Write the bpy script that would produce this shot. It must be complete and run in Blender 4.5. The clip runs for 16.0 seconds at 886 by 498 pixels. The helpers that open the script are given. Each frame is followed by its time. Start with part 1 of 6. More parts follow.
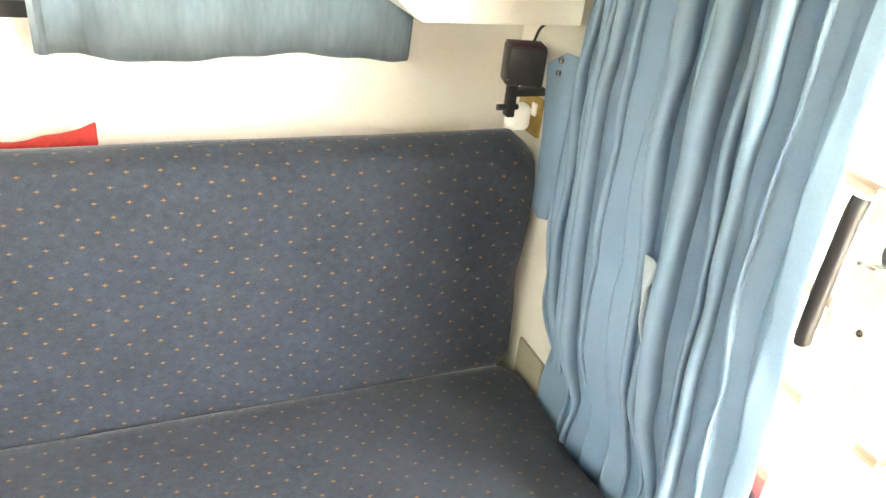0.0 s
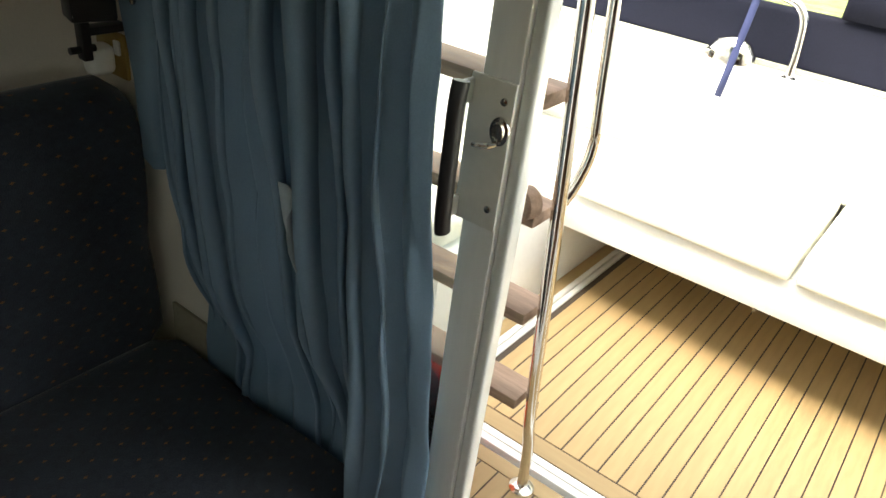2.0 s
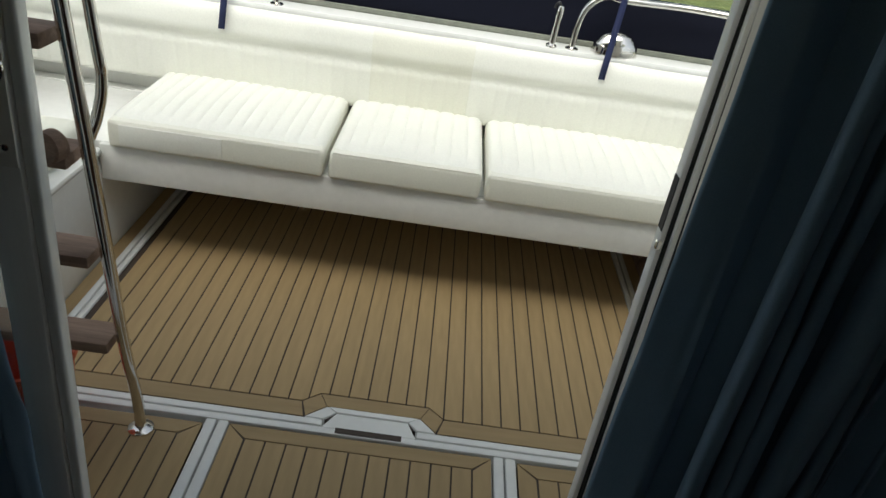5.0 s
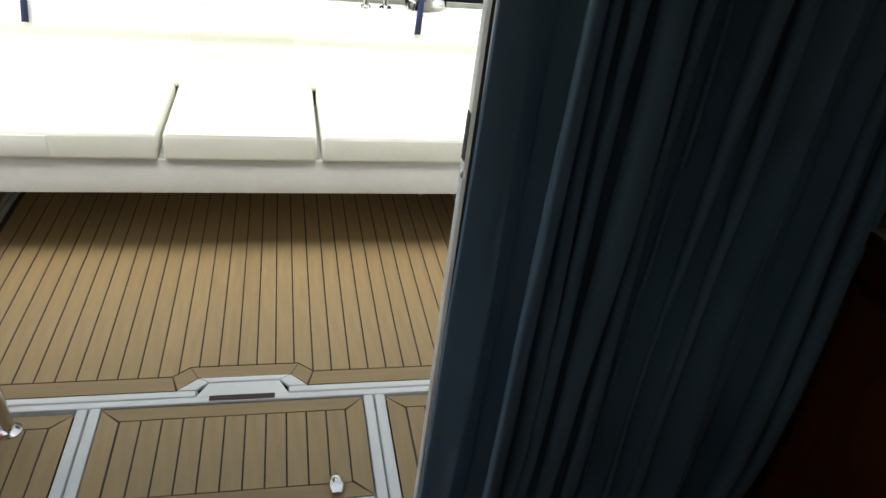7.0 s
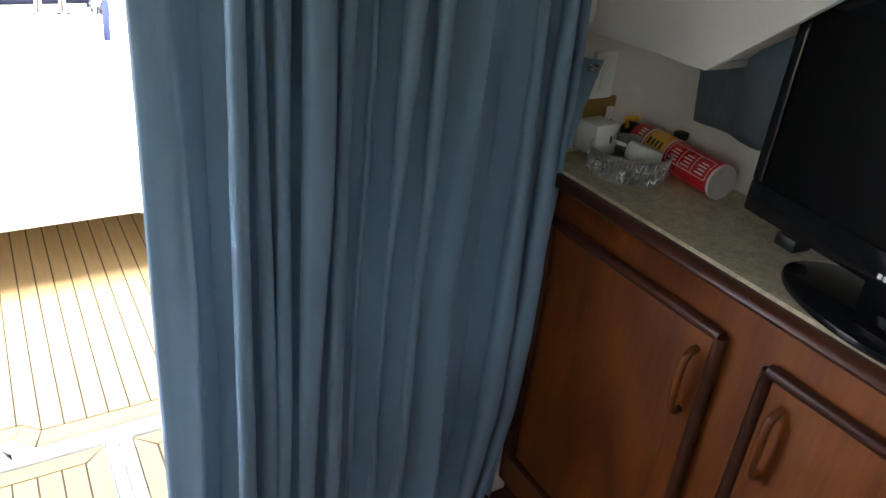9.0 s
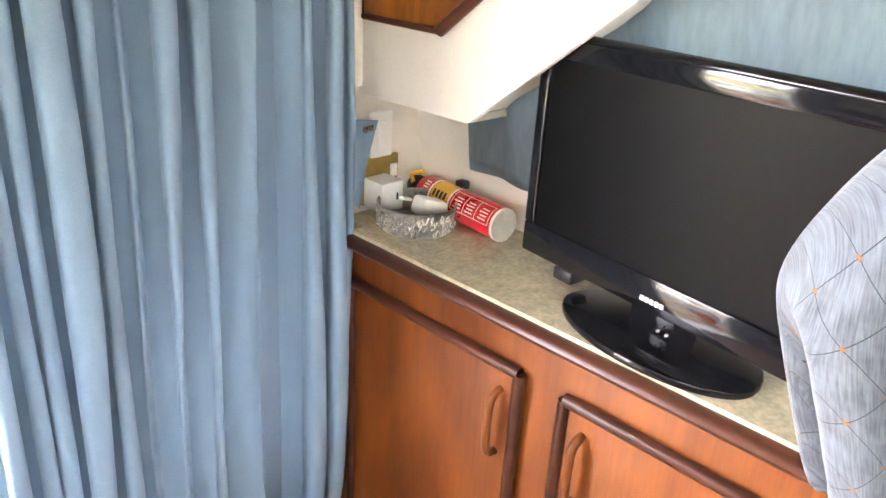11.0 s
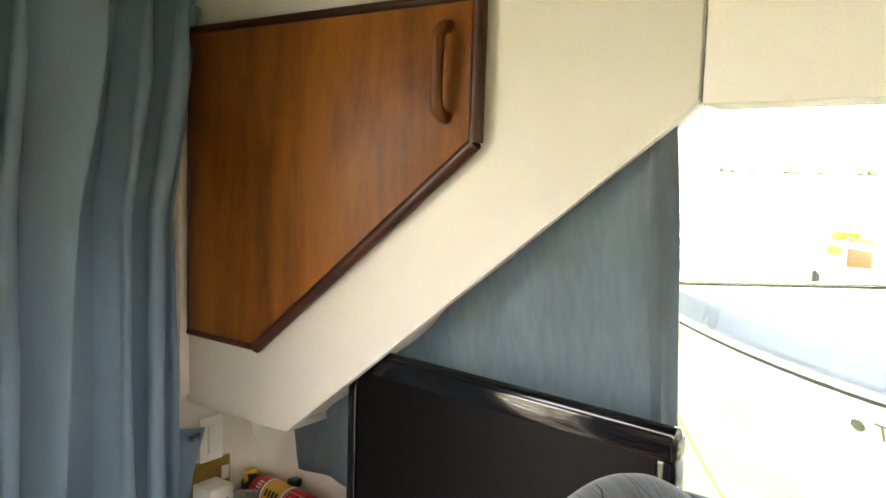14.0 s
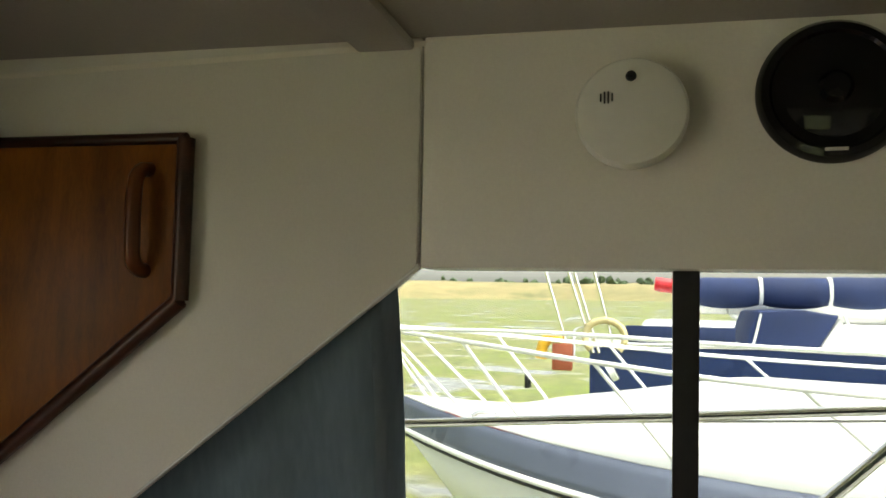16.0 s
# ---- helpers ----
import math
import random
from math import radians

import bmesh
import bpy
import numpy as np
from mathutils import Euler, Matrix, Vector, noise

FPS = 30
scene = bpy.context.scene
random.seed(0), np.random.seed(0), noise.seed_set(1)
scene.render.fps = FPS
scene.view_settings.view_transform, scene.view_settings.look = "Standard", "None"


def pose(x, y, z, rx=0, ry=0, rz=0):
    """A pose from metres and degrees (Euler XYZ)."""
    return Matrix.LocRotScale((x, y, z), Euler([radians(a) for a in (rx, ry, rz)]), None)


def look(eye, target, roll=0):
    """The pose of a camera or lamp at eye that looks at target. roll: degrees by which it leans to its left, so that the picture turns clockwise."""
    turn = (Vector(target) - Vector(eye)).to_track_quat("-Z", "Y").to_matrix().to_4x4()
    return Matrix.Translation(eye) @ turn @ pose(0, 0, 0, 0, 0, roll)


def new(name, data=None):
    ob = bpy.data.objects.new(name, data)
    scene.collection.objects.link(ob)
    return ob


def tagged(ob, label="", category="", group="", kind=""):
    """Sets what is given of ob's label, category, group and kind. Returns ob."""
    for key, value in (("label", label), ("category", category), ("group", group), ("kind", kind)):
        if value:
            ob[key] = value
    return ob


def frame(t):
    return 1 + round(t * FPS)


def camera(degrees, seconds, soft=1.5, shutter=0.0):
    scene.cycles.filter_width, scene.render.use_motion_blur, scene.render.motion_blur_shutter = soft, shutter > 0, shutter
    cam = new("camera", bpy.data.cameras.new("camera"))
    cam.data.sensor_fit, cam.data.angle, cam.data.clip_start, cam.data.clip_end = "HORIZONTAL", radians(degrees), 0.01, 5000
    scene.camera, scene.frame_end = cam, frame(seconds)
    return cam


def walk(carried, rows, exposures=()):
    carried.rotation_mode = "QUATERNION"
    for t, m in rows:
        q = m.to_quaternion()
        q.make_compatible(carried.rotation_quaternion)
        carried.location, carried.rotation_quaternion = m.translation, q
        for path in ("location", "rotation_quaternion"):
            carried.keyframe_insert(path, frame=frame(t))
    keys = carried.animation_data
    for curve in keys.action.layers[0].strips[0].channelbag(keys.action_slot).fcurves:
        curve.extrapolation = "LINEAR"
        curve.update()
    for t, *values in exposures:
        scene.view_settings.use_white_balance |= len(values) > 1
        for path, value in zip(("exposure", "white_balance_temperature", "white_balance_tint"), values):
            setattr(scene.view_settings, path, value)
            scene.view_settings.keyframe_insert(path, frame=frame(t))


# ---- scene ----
cam = camera(61.7, 16.0)
PATH = [
    (0, (-0.058, -0.064, 1.434), (-1.649, 0.674, 0.471), 6.6),
    (0.5, (-0.069, -0.08, 1.421), (-1.495, 0.924, 0.442), 6.6),
    (1, (-0.068, -0.026, 1.417), (-1.332, 1.167, 0.427), 7.5),
    (1.5, (-0.08, 0.022, 1.406), (-1.256, 1.299, 0.413), 7.5),
    (2, (-0.097, -0.006, 1.396), (-1.073, 1.417, 0.384), 7.4),
    (2.5, (-0.115, -0.036, 1.399), (-0.821, 1.531, 0.375), 6.9),
    (3, (-0.099, -0.071, 1.402), (-0.603, 1.578, 0.39), 7.8),
    (3.5, (-0.069, -0.111, 1.398), (-0.411, 1.585, 0.394), 8.4),
    (4, (-0.05, -0.14, 1.395), (-0.271, 1.579, 0.396), 8.6),
    (4.5, (-0.019, -0.149, 1.397), (-0.122, 1.582, 0.4), 8.5),
    (5, (0.029, -0.175, 1.405), (0.087, 1.571, 0.431), 9.1),
    (7.5, (0.124, -0.338, 1.452), (0.601, 1.315, 0.433), 5.5),
    (8, (0.202, -0.321, 1.403), (0.787, 1.317, 0.415), 4.9),
    (8.5, (0.201, -0.323, 1.411), (0.987, 1.236, 0.436), 5.4),
    (9, (0.22, -0.333, 1.41), (1.174, 1.14, 0.45), 5.4),
    (9.5, (0.259, -0.346, 1.421), (1.32, 1.054, 0.465), 3.8),
    (10, (0.271, -0.343, 1.414), (1.454, 0.981, 0.493), 3.8),
    (12.5, (0.328, -0.433, 1.473), (1.765, 0.87, 0.984), 1.2),
    (13, (0.332, -0.448, 1.491), (1.81, 0.85, 1.132), 1.5),
    (13.5, (0.329, -0.471, 1.516), (1.872, 0.771, 1.239), 2.2),
    (14, (0.326, -0.496, 1.56), (1.941, 0.671, 1.391), 1.8),
    (14.5, (0.348, -0.485, 1.579), (2.057, 0.55, 1.501), 1.0),
    (15, (0.375, -0.472, 1.6), (2.166, 0.418, 1.62), 0.8),
    (15.5, (0.385, -0.468, 1.608), (2.254, 0.238, 1.704), 1.2),
    (16, (0.399, -0.476, 1.625), (2.321, 0.061, 1.766), 1.1),
]
EXPOSURES = [
    (0.0, 6.9, 7900, 12), (0.5, 6.4, 7800, 12), (1.0, 5.45, 7600, 11), (1.5, 4.35, 7400, 9), (2.0, 3.25, 7400, 7), (2.5, 2.15, 7400, 6), (3.0, 1.45, 7500, 6), (3.5, 1.05, 7500, 6), (4.0, 0.75, 7300, 5), (5.0, 0.65, 6500, 5),
    (7.5, 1.7, 6500, 7), (8.0, 2.15, 6400, 8), (8.5, 3.2, 6300, 10), (9.0, 4.35, 6300, 13), (9.5, 5.95, 6500, 18), (10.0, 6.55, 6600, 20), (12.5, 7.25, 7400, 22), (13.0, 6.95, 7400, 22), (13.5, 6.55, 7400, 20), (14.0, 5.75, 7400, 17), (14.5, 5.05, 7400, 15), (15.0, 4.5, 7300, 13), (15.5, 3.85, 7300, 12), (16.0, 3.4, 7300, 13),
]
walk(cam, [(t, look(eye, target, roll)) for t, eye, target, roll in PATH], EXPOSURES)

# ---- world and light ----
SUN_EL, SUN_AZ = radians(57), radians(196)
world = bpy.data.worlds.new("sky_world")
scene.world = world
world.use_nodes = True
wn = world.node_tree.nodes
sky = wn.new("ShaderNodeTexSky")
sky.sky_type = "NISHITA"
sky.sun_disc = False
sky.sun_elevation, sky.sun_rotation = SUN_EL, SUN_AZ
sky.air_density, sky.dust_density = 1.0, 4.0
wn["Background"].inputs["Strength"].default_value = 0.15
grey = wn.new("ShaderNodeHueSaturation")
grey.inputs["Saturation"].default_value = 0.42
world.node_tree.links.new(sky.outputs["Color"], grey.inputs["Color"])
world.node_tree.links.new(grey.outputs["Color"], wn["Background"].inputs["Color"])
sun_data = bpy.data.lights.new("sun", "SUN")
sun_data.energy, sun_data.angle, sun_data.color = 1.0, radians(60), (1.0, 0.98, 0.95)
sun = new("sun", sun_data)
sun.matrix_world = look((-1.5, -3.6, 8.5), (0, 1.7, 0))


# ---- materials ----
def material(name, color, rough=0.6, metal=0.0, vary=0.12, grain=30.0, blotch=3.0, bump=0.15, stretch=(1, 1, 1),
             second=None, translucent=0.0, coat=0.0, random_piece=0.0, spec=0.5):
    m = bpy.data.materials.new(name)
    m.use_nodes = True
    n, l = m.node_tree.nodes, m.node_tree.links
    b = n["Principled BSDF"]
    b.inputs["Roughness"].default_value, b.inputs["Metallic"].default_value = rough, metal
    b.inputs["Coat Weight"].default_value = coat
    b.inputs["Specular IOR Level"].default_value = spec
    tc, mp = n.new("ShaderNodeTexCoord"), n.new("ShaderNodeMapping")
    mp.inputs["Scale"].default_value = stretch
    l.new(tc.outputs["Object"], mp.inputs["Vector"])
    fine, big = n.new("ShaderNodeTexNoise"), n.new("ShaderNodeTexNoise")
    for tex, s in ((fine, grain), (big, blotch)):
        tex.inputs["Scale"].default_value = s
        tex.inputs["Detail"].default_value = 5.0
        l.new(mp.outputs["Vector"], tex.inputs["Vector"])
    add = n.new("ShaderNodeMath")
    add.operation = "ADD"
    l.new(fine.outputs["Fac"], add.inputs[0])
    l.new(big.outputs["Fac"], add.inputs[1])
    last = add.outputs[0]
    if random_piece:
        info, mul, add2 = n.new("ShaderNodeObjectInfo"), n.new("ShaderNodeMath"), n.new("ShaderNodeMath")
        mul.operation, add2.operation = "MULTIPLY_ADD", "ADD"
        mul.inputs[1].default_value, mul.inputs[2].default_value = random_piece, -random_piece / 2
        l.new(info.outputs["Random"], mul.inputs[0])
        l.new(last, add2.inputs[0])
        l.new(mul.outputs[0], add2.inputs[1])
        last = add2.outputs[0]
    ramp = n.new("ShaderNodeMapRange")
    ramp.inputs["From Min"].default_value, ramp.inputs["From Max"].default_value = 0.65, 1.35
    l.new(last, ramp.inputs["Value"])
    mix = n.new("ShaderNodeMix")
    mix.data_type = "RGBA"
    dark = second or tuple(c * (1 - vary) for c in color)
    light = tuple(min(1, c * (1 + vary * 0.6)) for c in color)
    mix.inputs[6].default_value, mix.inputs[7].default_value = (*dark, 1), (*light, 1)
    l.new(ramp.outputs["Result"], mix.inputs[0])
    l.new(mix.outputs[2], b.inputs["Base Color"])
    rr = n.new("ShaderNodeMapRange")
    rr.inputs["To Min"].default_value, rr.inputs["To Max"].default_value = max(0.02, rough - 0.08), min(1, rough + 0.08)
    l.new(big.outputs["Fac"], rr.inputs["Value"])
    l.new(rr.outputs["Result"], b.inputs["Roughness"])
    if bump:
        bp = n.new("ShaderNodeBump")
        bp.inputs["Strength"].default_value, bp.inputs["Distance"].default_value = bump, 0.004
        l.new(fine.outputs["Fac"], bp.inputs["Height"])
        l.new(bp.outputs["Normal"], b.inputs["Normal"])
    if translucent:
        tr, ms = n.new("ShaderNodeBsdfTranslucent"), n.new("ShaderNodeMixShader")
        l.new(mix.outputs[2], tr.inputs["Color"])
        ms.inputs[0].default_value = translucent
        l.new(b.outputs[0], ms.inputs[1])
        l.new(tr.outputs[0], ms.inputs[2])
        l.new(ms.outputs[0], n["Material Output"].inputs["Surface"])
    return m


def sofa_fabric(name, color, spacing=0.0565, row=0.0545, line_depth=0.1, size=1.0, pile_scale=700, streak=0.25):
    """Velour with a woven lattice: small orange crosses in staggered rows and thin dark diagonals between them. UV in metres."""
    m = bpy.data.materials.new(name)
    m.use_nodes = True
    n, l = m.node_tree.nodes, m.node_tree.links
    b = n["Principled BSDF"]
    b.inputs["Roughness"].default_value = 0.95
    b.inputs["Specular IOR Level"].default_value = 0.12
    b.inputs["Sheen Weight"].default_value = 0.35
    b.inputs["Sheen Roughness"].default_value = 0.4
    uv = n.new("ShaderNodeTexCoord")
    sep = n.new("ShaderNodeSeparateXYZ")
    l.new(uv.outputs["UV"], sep.inputs[0])

    def op(kind, a, c=None, d=None):
        k = n.new("ShaderNodeMath")
        k.operation = kind
        for q, v in enumerate((a, c, d)):
            if v is None:
                continue
            if isinstance(v, (int, float)):
                k.inputs[q].default_value = v
            else:
                l.new(v, k.inputs[q])
        return k.outputs[0]

    def fold(v):
        return op("ABSOLUTE", op("SUBTRACT", op("FRACT", v), 0.5))

    u, v = op("DIVIDE", sep.outputs["X"], spacing), op("DIVIDE", sep.outputs["Y"], row)
    masks = []
    for off in (0.0, 0.5):
        a = op("MULTIPLY", fold(op("ADD", u, off)), spacing * 1000)
        c = op("MULTIPLY", fold(op("ADD", v, off)), row * 1000)
        arm1 = op("LESS_THAN", op("ADD", op("DIVIDE", a, 6.5 * size), op("DIVIDE", c, 2.6 * size)), 1.0)
        arm2 = op("LESS_THAN", op("ADD", op("DIVIDE", a, 2.2 * size), op("DIVIDE", c, 4.6 * size)), 1.0)
        masks.append(op("MAXIMUM", arm1, arm2))
    dot = op("MAXIMUM", masks[0], masks[1])
    d1, d2 = op("ADD", u, v), op("SUBTRACT", u, v)
    line = op("MAXIMUM", op("LESS_THAN", op("SUBTRACT", 0.5, fold(d1)), 0.008), op("LESS_THAN", op("SUBTRACT", 0.5, fold(d2)), 0.008))
    noise_map = n.new("ShaderNodeMapping")
    noise_map.inputs["Scale"].default_value = (1, streak, 1)
    l.new(uv.outputs["UV"], noise_map.inputs["Vector"])
    pile, nap, leaf = n.new("ShaderNodeTexNoise"), n.new("ShaderNodeTexNoise"), n.new("ShaderNodeTexNoise")
    for tex, s, src in ((pile, pile_scale, noise_map.outputs[0]), (nap, 9, uv.outputs["UV"]), (leaf, 60, uv.outputs["UV"])):
        tex.inputs["Scale"].default_value, tex.inputs["Detail"].default_value = s, 6
        l.new(src, tex.inputs["Vector"])
    shade = op("ADD", op("MULTIPLY", pile.outputs["Fac"], 0.9), op("ADD", op("MULTIPLY", nap.outputs["Fac"], 0.5), op("MULTIPLY", leaf.outputs["Fac"], 0.6)))
    shade = op("MULTIPLY", shade, op("SUBTRACT", 1.0, op("MULTIPLY", line, line_depth)))
    base = n.new("ShaderNodeMix")
    base.data_type = "RGBA"
    base.inputs[6].default_value = (*[c * 0.35 for c in color], 1)
    base.inputs[7].default_value = (*[c * 1.75 for c in color], 1)
    mr = n.new("ShaderNodeMapRange")
    mr.inputs["From Min"].default_value, mr.inputs["From Max"].default_value = (0.45, 1.5) if streak > 0.1 else (0.62, 1.32)
    l.new(shade, mr.inputs["Value"])
    l.new(mr.outputs["Result"], base.inputs[0])
    col = n.new("ShaderNodeMix")
    col.data_type = "RGBA"
    col.inputs[7].default_value = (0.22, 0.105, 0.04, 1)
    l.new(dot, col.inputs[0])
    l.new(base.outputs[2], col.inputs[6])
    l.new(col.outputs[2], b.inputs["Base Color"])
    bp = n.new("ShaderNodeBump")
    bp.inputs["Strength"].default_value, bp.inputs["Distance"].default_value = 0.35, 0.003
    l.new(op("SUBTRACT", pile.outputs["Fac"], op("MULTIPLY", line, line_depth * 3)), bp.inputs["Height"])
    l.new(bp.outputs["Normal"], b.inputs["Normal"])
    return m


def wood(name, dark, light, rough=0.35, axis="Z", figure=1.0, streak=0.38, thread=26.0, along=1.6):
    """Veneer with the grain along one axis."""
    m = bpy.data.materials.new(name)
    m.use_nodes = True
    n, l = m.node_tree.nodes, m.node_tree.links
    b = n["Principled BSDF"]
    b.inputs["Coat Weight"].default_value, b.inputs["Coat Roughness"].default_value = 0.02, 0.3
    b.inputs["Specular IOR Level"].default_value = 0.3
    tc, mp, mp2 = n.new("ShaderNodeTexCoord"), n.new("ShaderNodeMapping"), n.new("ShaderNodeMapping")
    k = "XYZ".index(axis)
    s1, s2 = [thread] * 3, [4.2 * figure] * 3
    s1[k], s2[k] = along, 1.1
    mp.inputs["Scale"].default_value, mp2.inputs["Scale"].default_value = s1, s2
    l.new(tc.outputs["Object"], mp.inputs["Vector"])
    l.new(tc.outputs["Object"], mp2.inputs["Vector"])
    fine, big, pores = n.new("ShaderNodeTexNoise"), n.new("ShaderNodeTexNoise"), n.new("ShaderNodeTexNoise")
    for tex, src, s, d in ((fine, mp, 2.5, 8), (big, mp2, 1.6, 3), (pores, mp, 14.0, 2)):
        tex.inputs["Scale"].default_value, tex.inputs["Detail"].default_value = s, d
        tex.inputs["Distortion"].default_value = 1.1
        l.new(src.outputs[0], tex.inputs["Vector"])
    add, add2 = n.new("ShaderNodeMath"), n.new("ShaderNodeMath")
    add.operation, add2.operation = "MULTIPLY_ADD", "MULTIPLY_ADD"
    l.new(fine.outputs["Fac"], add.inputs[0])
    add.inputs[1].default_value = streak
    l.new(big.outputs["Fac"], add.inputs[2])
    l.new(pores.outputs["Fac"], add2.inputs[0])
    add2.inputs[1].default_value = 0.25
    l.new(add.outputs[0], add2.inputs[2])
    r = n.new("ShaderNodeValToRGB")
    r.color_ramp.elements[0].position, r.color_ramp.elements[0].color = 0.37 + streak / 2, (*dark, 1)
    r.color_ramp.elements[1].position, r.color_ramp.elements[1].color = 0.81 + streak / 2, (*light, 1)
    l.new(add2.outputs[0], r.inputs["Fac"])
    l.new(r.outputs[0], b.inputs["Base Color"])
    mr = n.new("ShaderNodeMapRange")
    mr.inputs["To Min"].default_value, mr.inputs["To Max"].default_value = rough - 0.08, rough + 0.12
    l.new(fine.outputs["Fac"], mr.inputs["Value"])
    l.new(mr.outputs["Result"], b.inputs["Roughness"])
    bp = n.new("ShaderNodeBump")
    bp.inputs["Strength"].default_value, bp.inputs["Distance"].default_value = 0.12, 0.002
    l.new(pores.outputs["Fac"], bp.inputs["Height"])
    l.new(bp.outputs["Normal"], b.inputs["Normal"])
    return m


def glass(name, tint=(1, 1, 1), gloss=0.06):
    """Thin clear pane: mostly clear, with a faint mirror of the light."""
    m = bpy.data.materials.new(name)
    m.use_nodes = True
    n, l = m.node_tree.nodes, m.node_tree.links
    n.remove(n["Principled BSDF"])
    tr, gl, fr, mx = n.new("ShaderNodeBsdfTransparent"), n.new("ShaderNodeBsdfGlossy"), n.new("ShaderNodeFresnel"), n.new("ShaderNodeMixShader")
    tr.inputs["Color"].default_value = (*tint, 1)
    gl.inputs["Roughness"].default_value = gloss
    fr.inputs["IOR"].default_value = 1.3
    l.new(fr.outputs[0], mx.inputs[0])
    l.new(tr.outputs[0], mx.inputs[1])
    l.new(gl.outputs[0], mx.inputs[2])
    l.new(mx.outputs[0], n["Material Output"].inputs["Surface"])
    return m


def mud(name):
    """Tidal mud: weed-green and bare brown patches, broken by wet grey pools."""
    m = bpy.data.materials.new(name)
    m.use_nodes = True
    n, l = m.node_tree.nodes, m.node_tree.links
    b = n["Principled BSDF"]
    tc = n.new("ShaderNodeTexCoord")

    def field(scale, detail, lo, hi, squash):
        mp, tex, mr = n.new("ShaderNodeMapping"), n.new("ShaderNodeTexNoise"), n.new("ShaderNodeMapRange")
        mp.inputs["Scale"].default_value = squash
        tex.inputs["Scale"].default_value, tex.inputs["Detail"].default_value = scale, detail
        mr.inputs["From Min"].default_value, mr.inputs["From Max"].default_value = lo, hi
        l.new(tc.outputs["Object"], mp.inputs["Vector"])
        l.new(mp.outputs["Vector"], tex.inputs["Vector"])
        l.new(tex.outputs["Fac"], mr.inputs["Value"])
        return mr.outputs["Result"]

    def blend(fac, a, c):
        k = n.new("ShaderNodeMix")
        k.data_type = "RGBA"
        l.new(fac, k.inputs[0])
        for q, v in ((6, a), (7, c)):
            if isinstance(v, tuple):
                k.inputs[q].default_value = (*v, 1)
            else:
                l.new(v, k.inputs[q])
        return k.outputs[2]

    patch, fine, wet = field(0.25, 6, 0.4, 0.62, (1, 0.5, 1)), field(2.2, 8, 0.35, 0.7, (1, 1, 1)), field(0.4, 8, 0.57, 0.63, (1, 0.6, 1))
    col = blend(patch, (0.19, 0.235, 0.04), (0.27, 0.25, 0.11))
    col = blend(fine, (0.11, 0.125, 0.035), col)
    col = blend(wet, col, (0.2, 0.2, 0.17))
    l.new(col, b.inputs["Base Color"])
    mr = n.new("ShaderNodeMapRange")
    mr.inputs["To Min"].default_value, mr.inputs["To Max"].default_value = 0.8, 0.22
    l.new(wet, mr.inputs["Value"])
    l.new(mr.outputs["Result"], b.inputs["Roughness"])
    bp = n.new("ShaderNodeBump")
    bp.inputs["Strength"].default_value, bp.inputs["Distance"].default_value = 0.4, 0.05
    l.new(fine, bp.inputs["Height"])
    l.new(bp.outputs["Normal"], b.inputs["Normal"])
    return m


M_LINER = material("cream_vinyl_liner", (0.74, 0.69, 0.6), 0.55, vary=0.06, grain=220, blotch=2.5, bump=0.12)
M_PANEL = material("cream_panel", (0.75, 0.72, 0.655), 0.5, vary=0.05, grain=260, blotch=2, bump=0.08)
M_CEIL = material("grey_headlining", (0.38, 0.355, 0.31), 0.8, vary=0.08, grain=300, blotch=2, bump=0.15)
M_GEL = material("white_gelcoat", (0.79, 0.797, 0.765), 0.22, vary=0.05, grain=40, blotch=1.5, bump=0.03, coat=0.3)
M_CUSH = material("white_marine_vinyl", (0.785, 0.79, 0.72), 0.5, vary=0.06, grain=160, blotch=4, bump=0.12)
M_CUSH2 = material("ivory_marine_vinyl", (0.75, 0.75, 0.655), 0.5, vary=0.06, grain=160, blotch=4, bump=0.12)
M_ALU = material("pale_painted_aluminium", (0.88, 0.875, 0.84), 0.4, 0.0, vary=0.06, grain=90, blotch=5, bump=0.03, stretch=(1, 1, 0.1))
M_PLATE = material("cream_lock_plate", (0.8, 0.785, 0.72), 0.4, 0.0, vary=0.08, grain=60, blotch=9, bump=0.04)
M_RUBBER = material("black_rubber_seal", (0.015, 0.015, 0.015), 0.7, vary=0.3, grain=90, blotch=9)
M_BLACK = material("gloss_black_plastic", (0.006, 0.006, 0.007), 0.09, vary=0.2, grain=80, blotch=6, bump=0.01, spec=0.35)
M_MATBLACK = material("satin_black_plastic", (0.011, 0.011, 0.012), 0.42, vary=0.25, grain=120, blotch=8, bump=0.06)
M_SCREEN = material("dark_display_panel", (0.005, 0.005, 0.0052), 0.36, vary=0.08, grain=300, blotch=1.5, bump=0.01, spec=0.055)
M_STEEL = material("polished_stainless", (0.72, 0.7, 0.66), 0.14, 1.0, vary=0.08, grain=40, blotch=8, bump=0.01)
M_TEAKDECK = material("synthetic_teak", (0.40, 0.285, 0.14), 0.68, vary=0.16, grain=55, blotch=2.2, bump=0.1, stretch=(1, 0.12, 1), random_piece=0.16)
M_TEAKBORDER = material("synthetic_teak_border", (0.35, 0.25, 0.125), 0.68, vary=0.16, grain=55, blotch=2.2, bump=0.1, stretch=(0.12, 1, 1), random_piece=0.16)
M_CAULK = material("dark_caulking", (0.055, 0.04, 0.03), 0.7, vary=0.2, grain=90, blotch=5)
M_TREAD = wood("weathered_teak_tread", (0.11, 0.07, 0.05), (0.36, 0.24, 0.17), 0.7, "X")
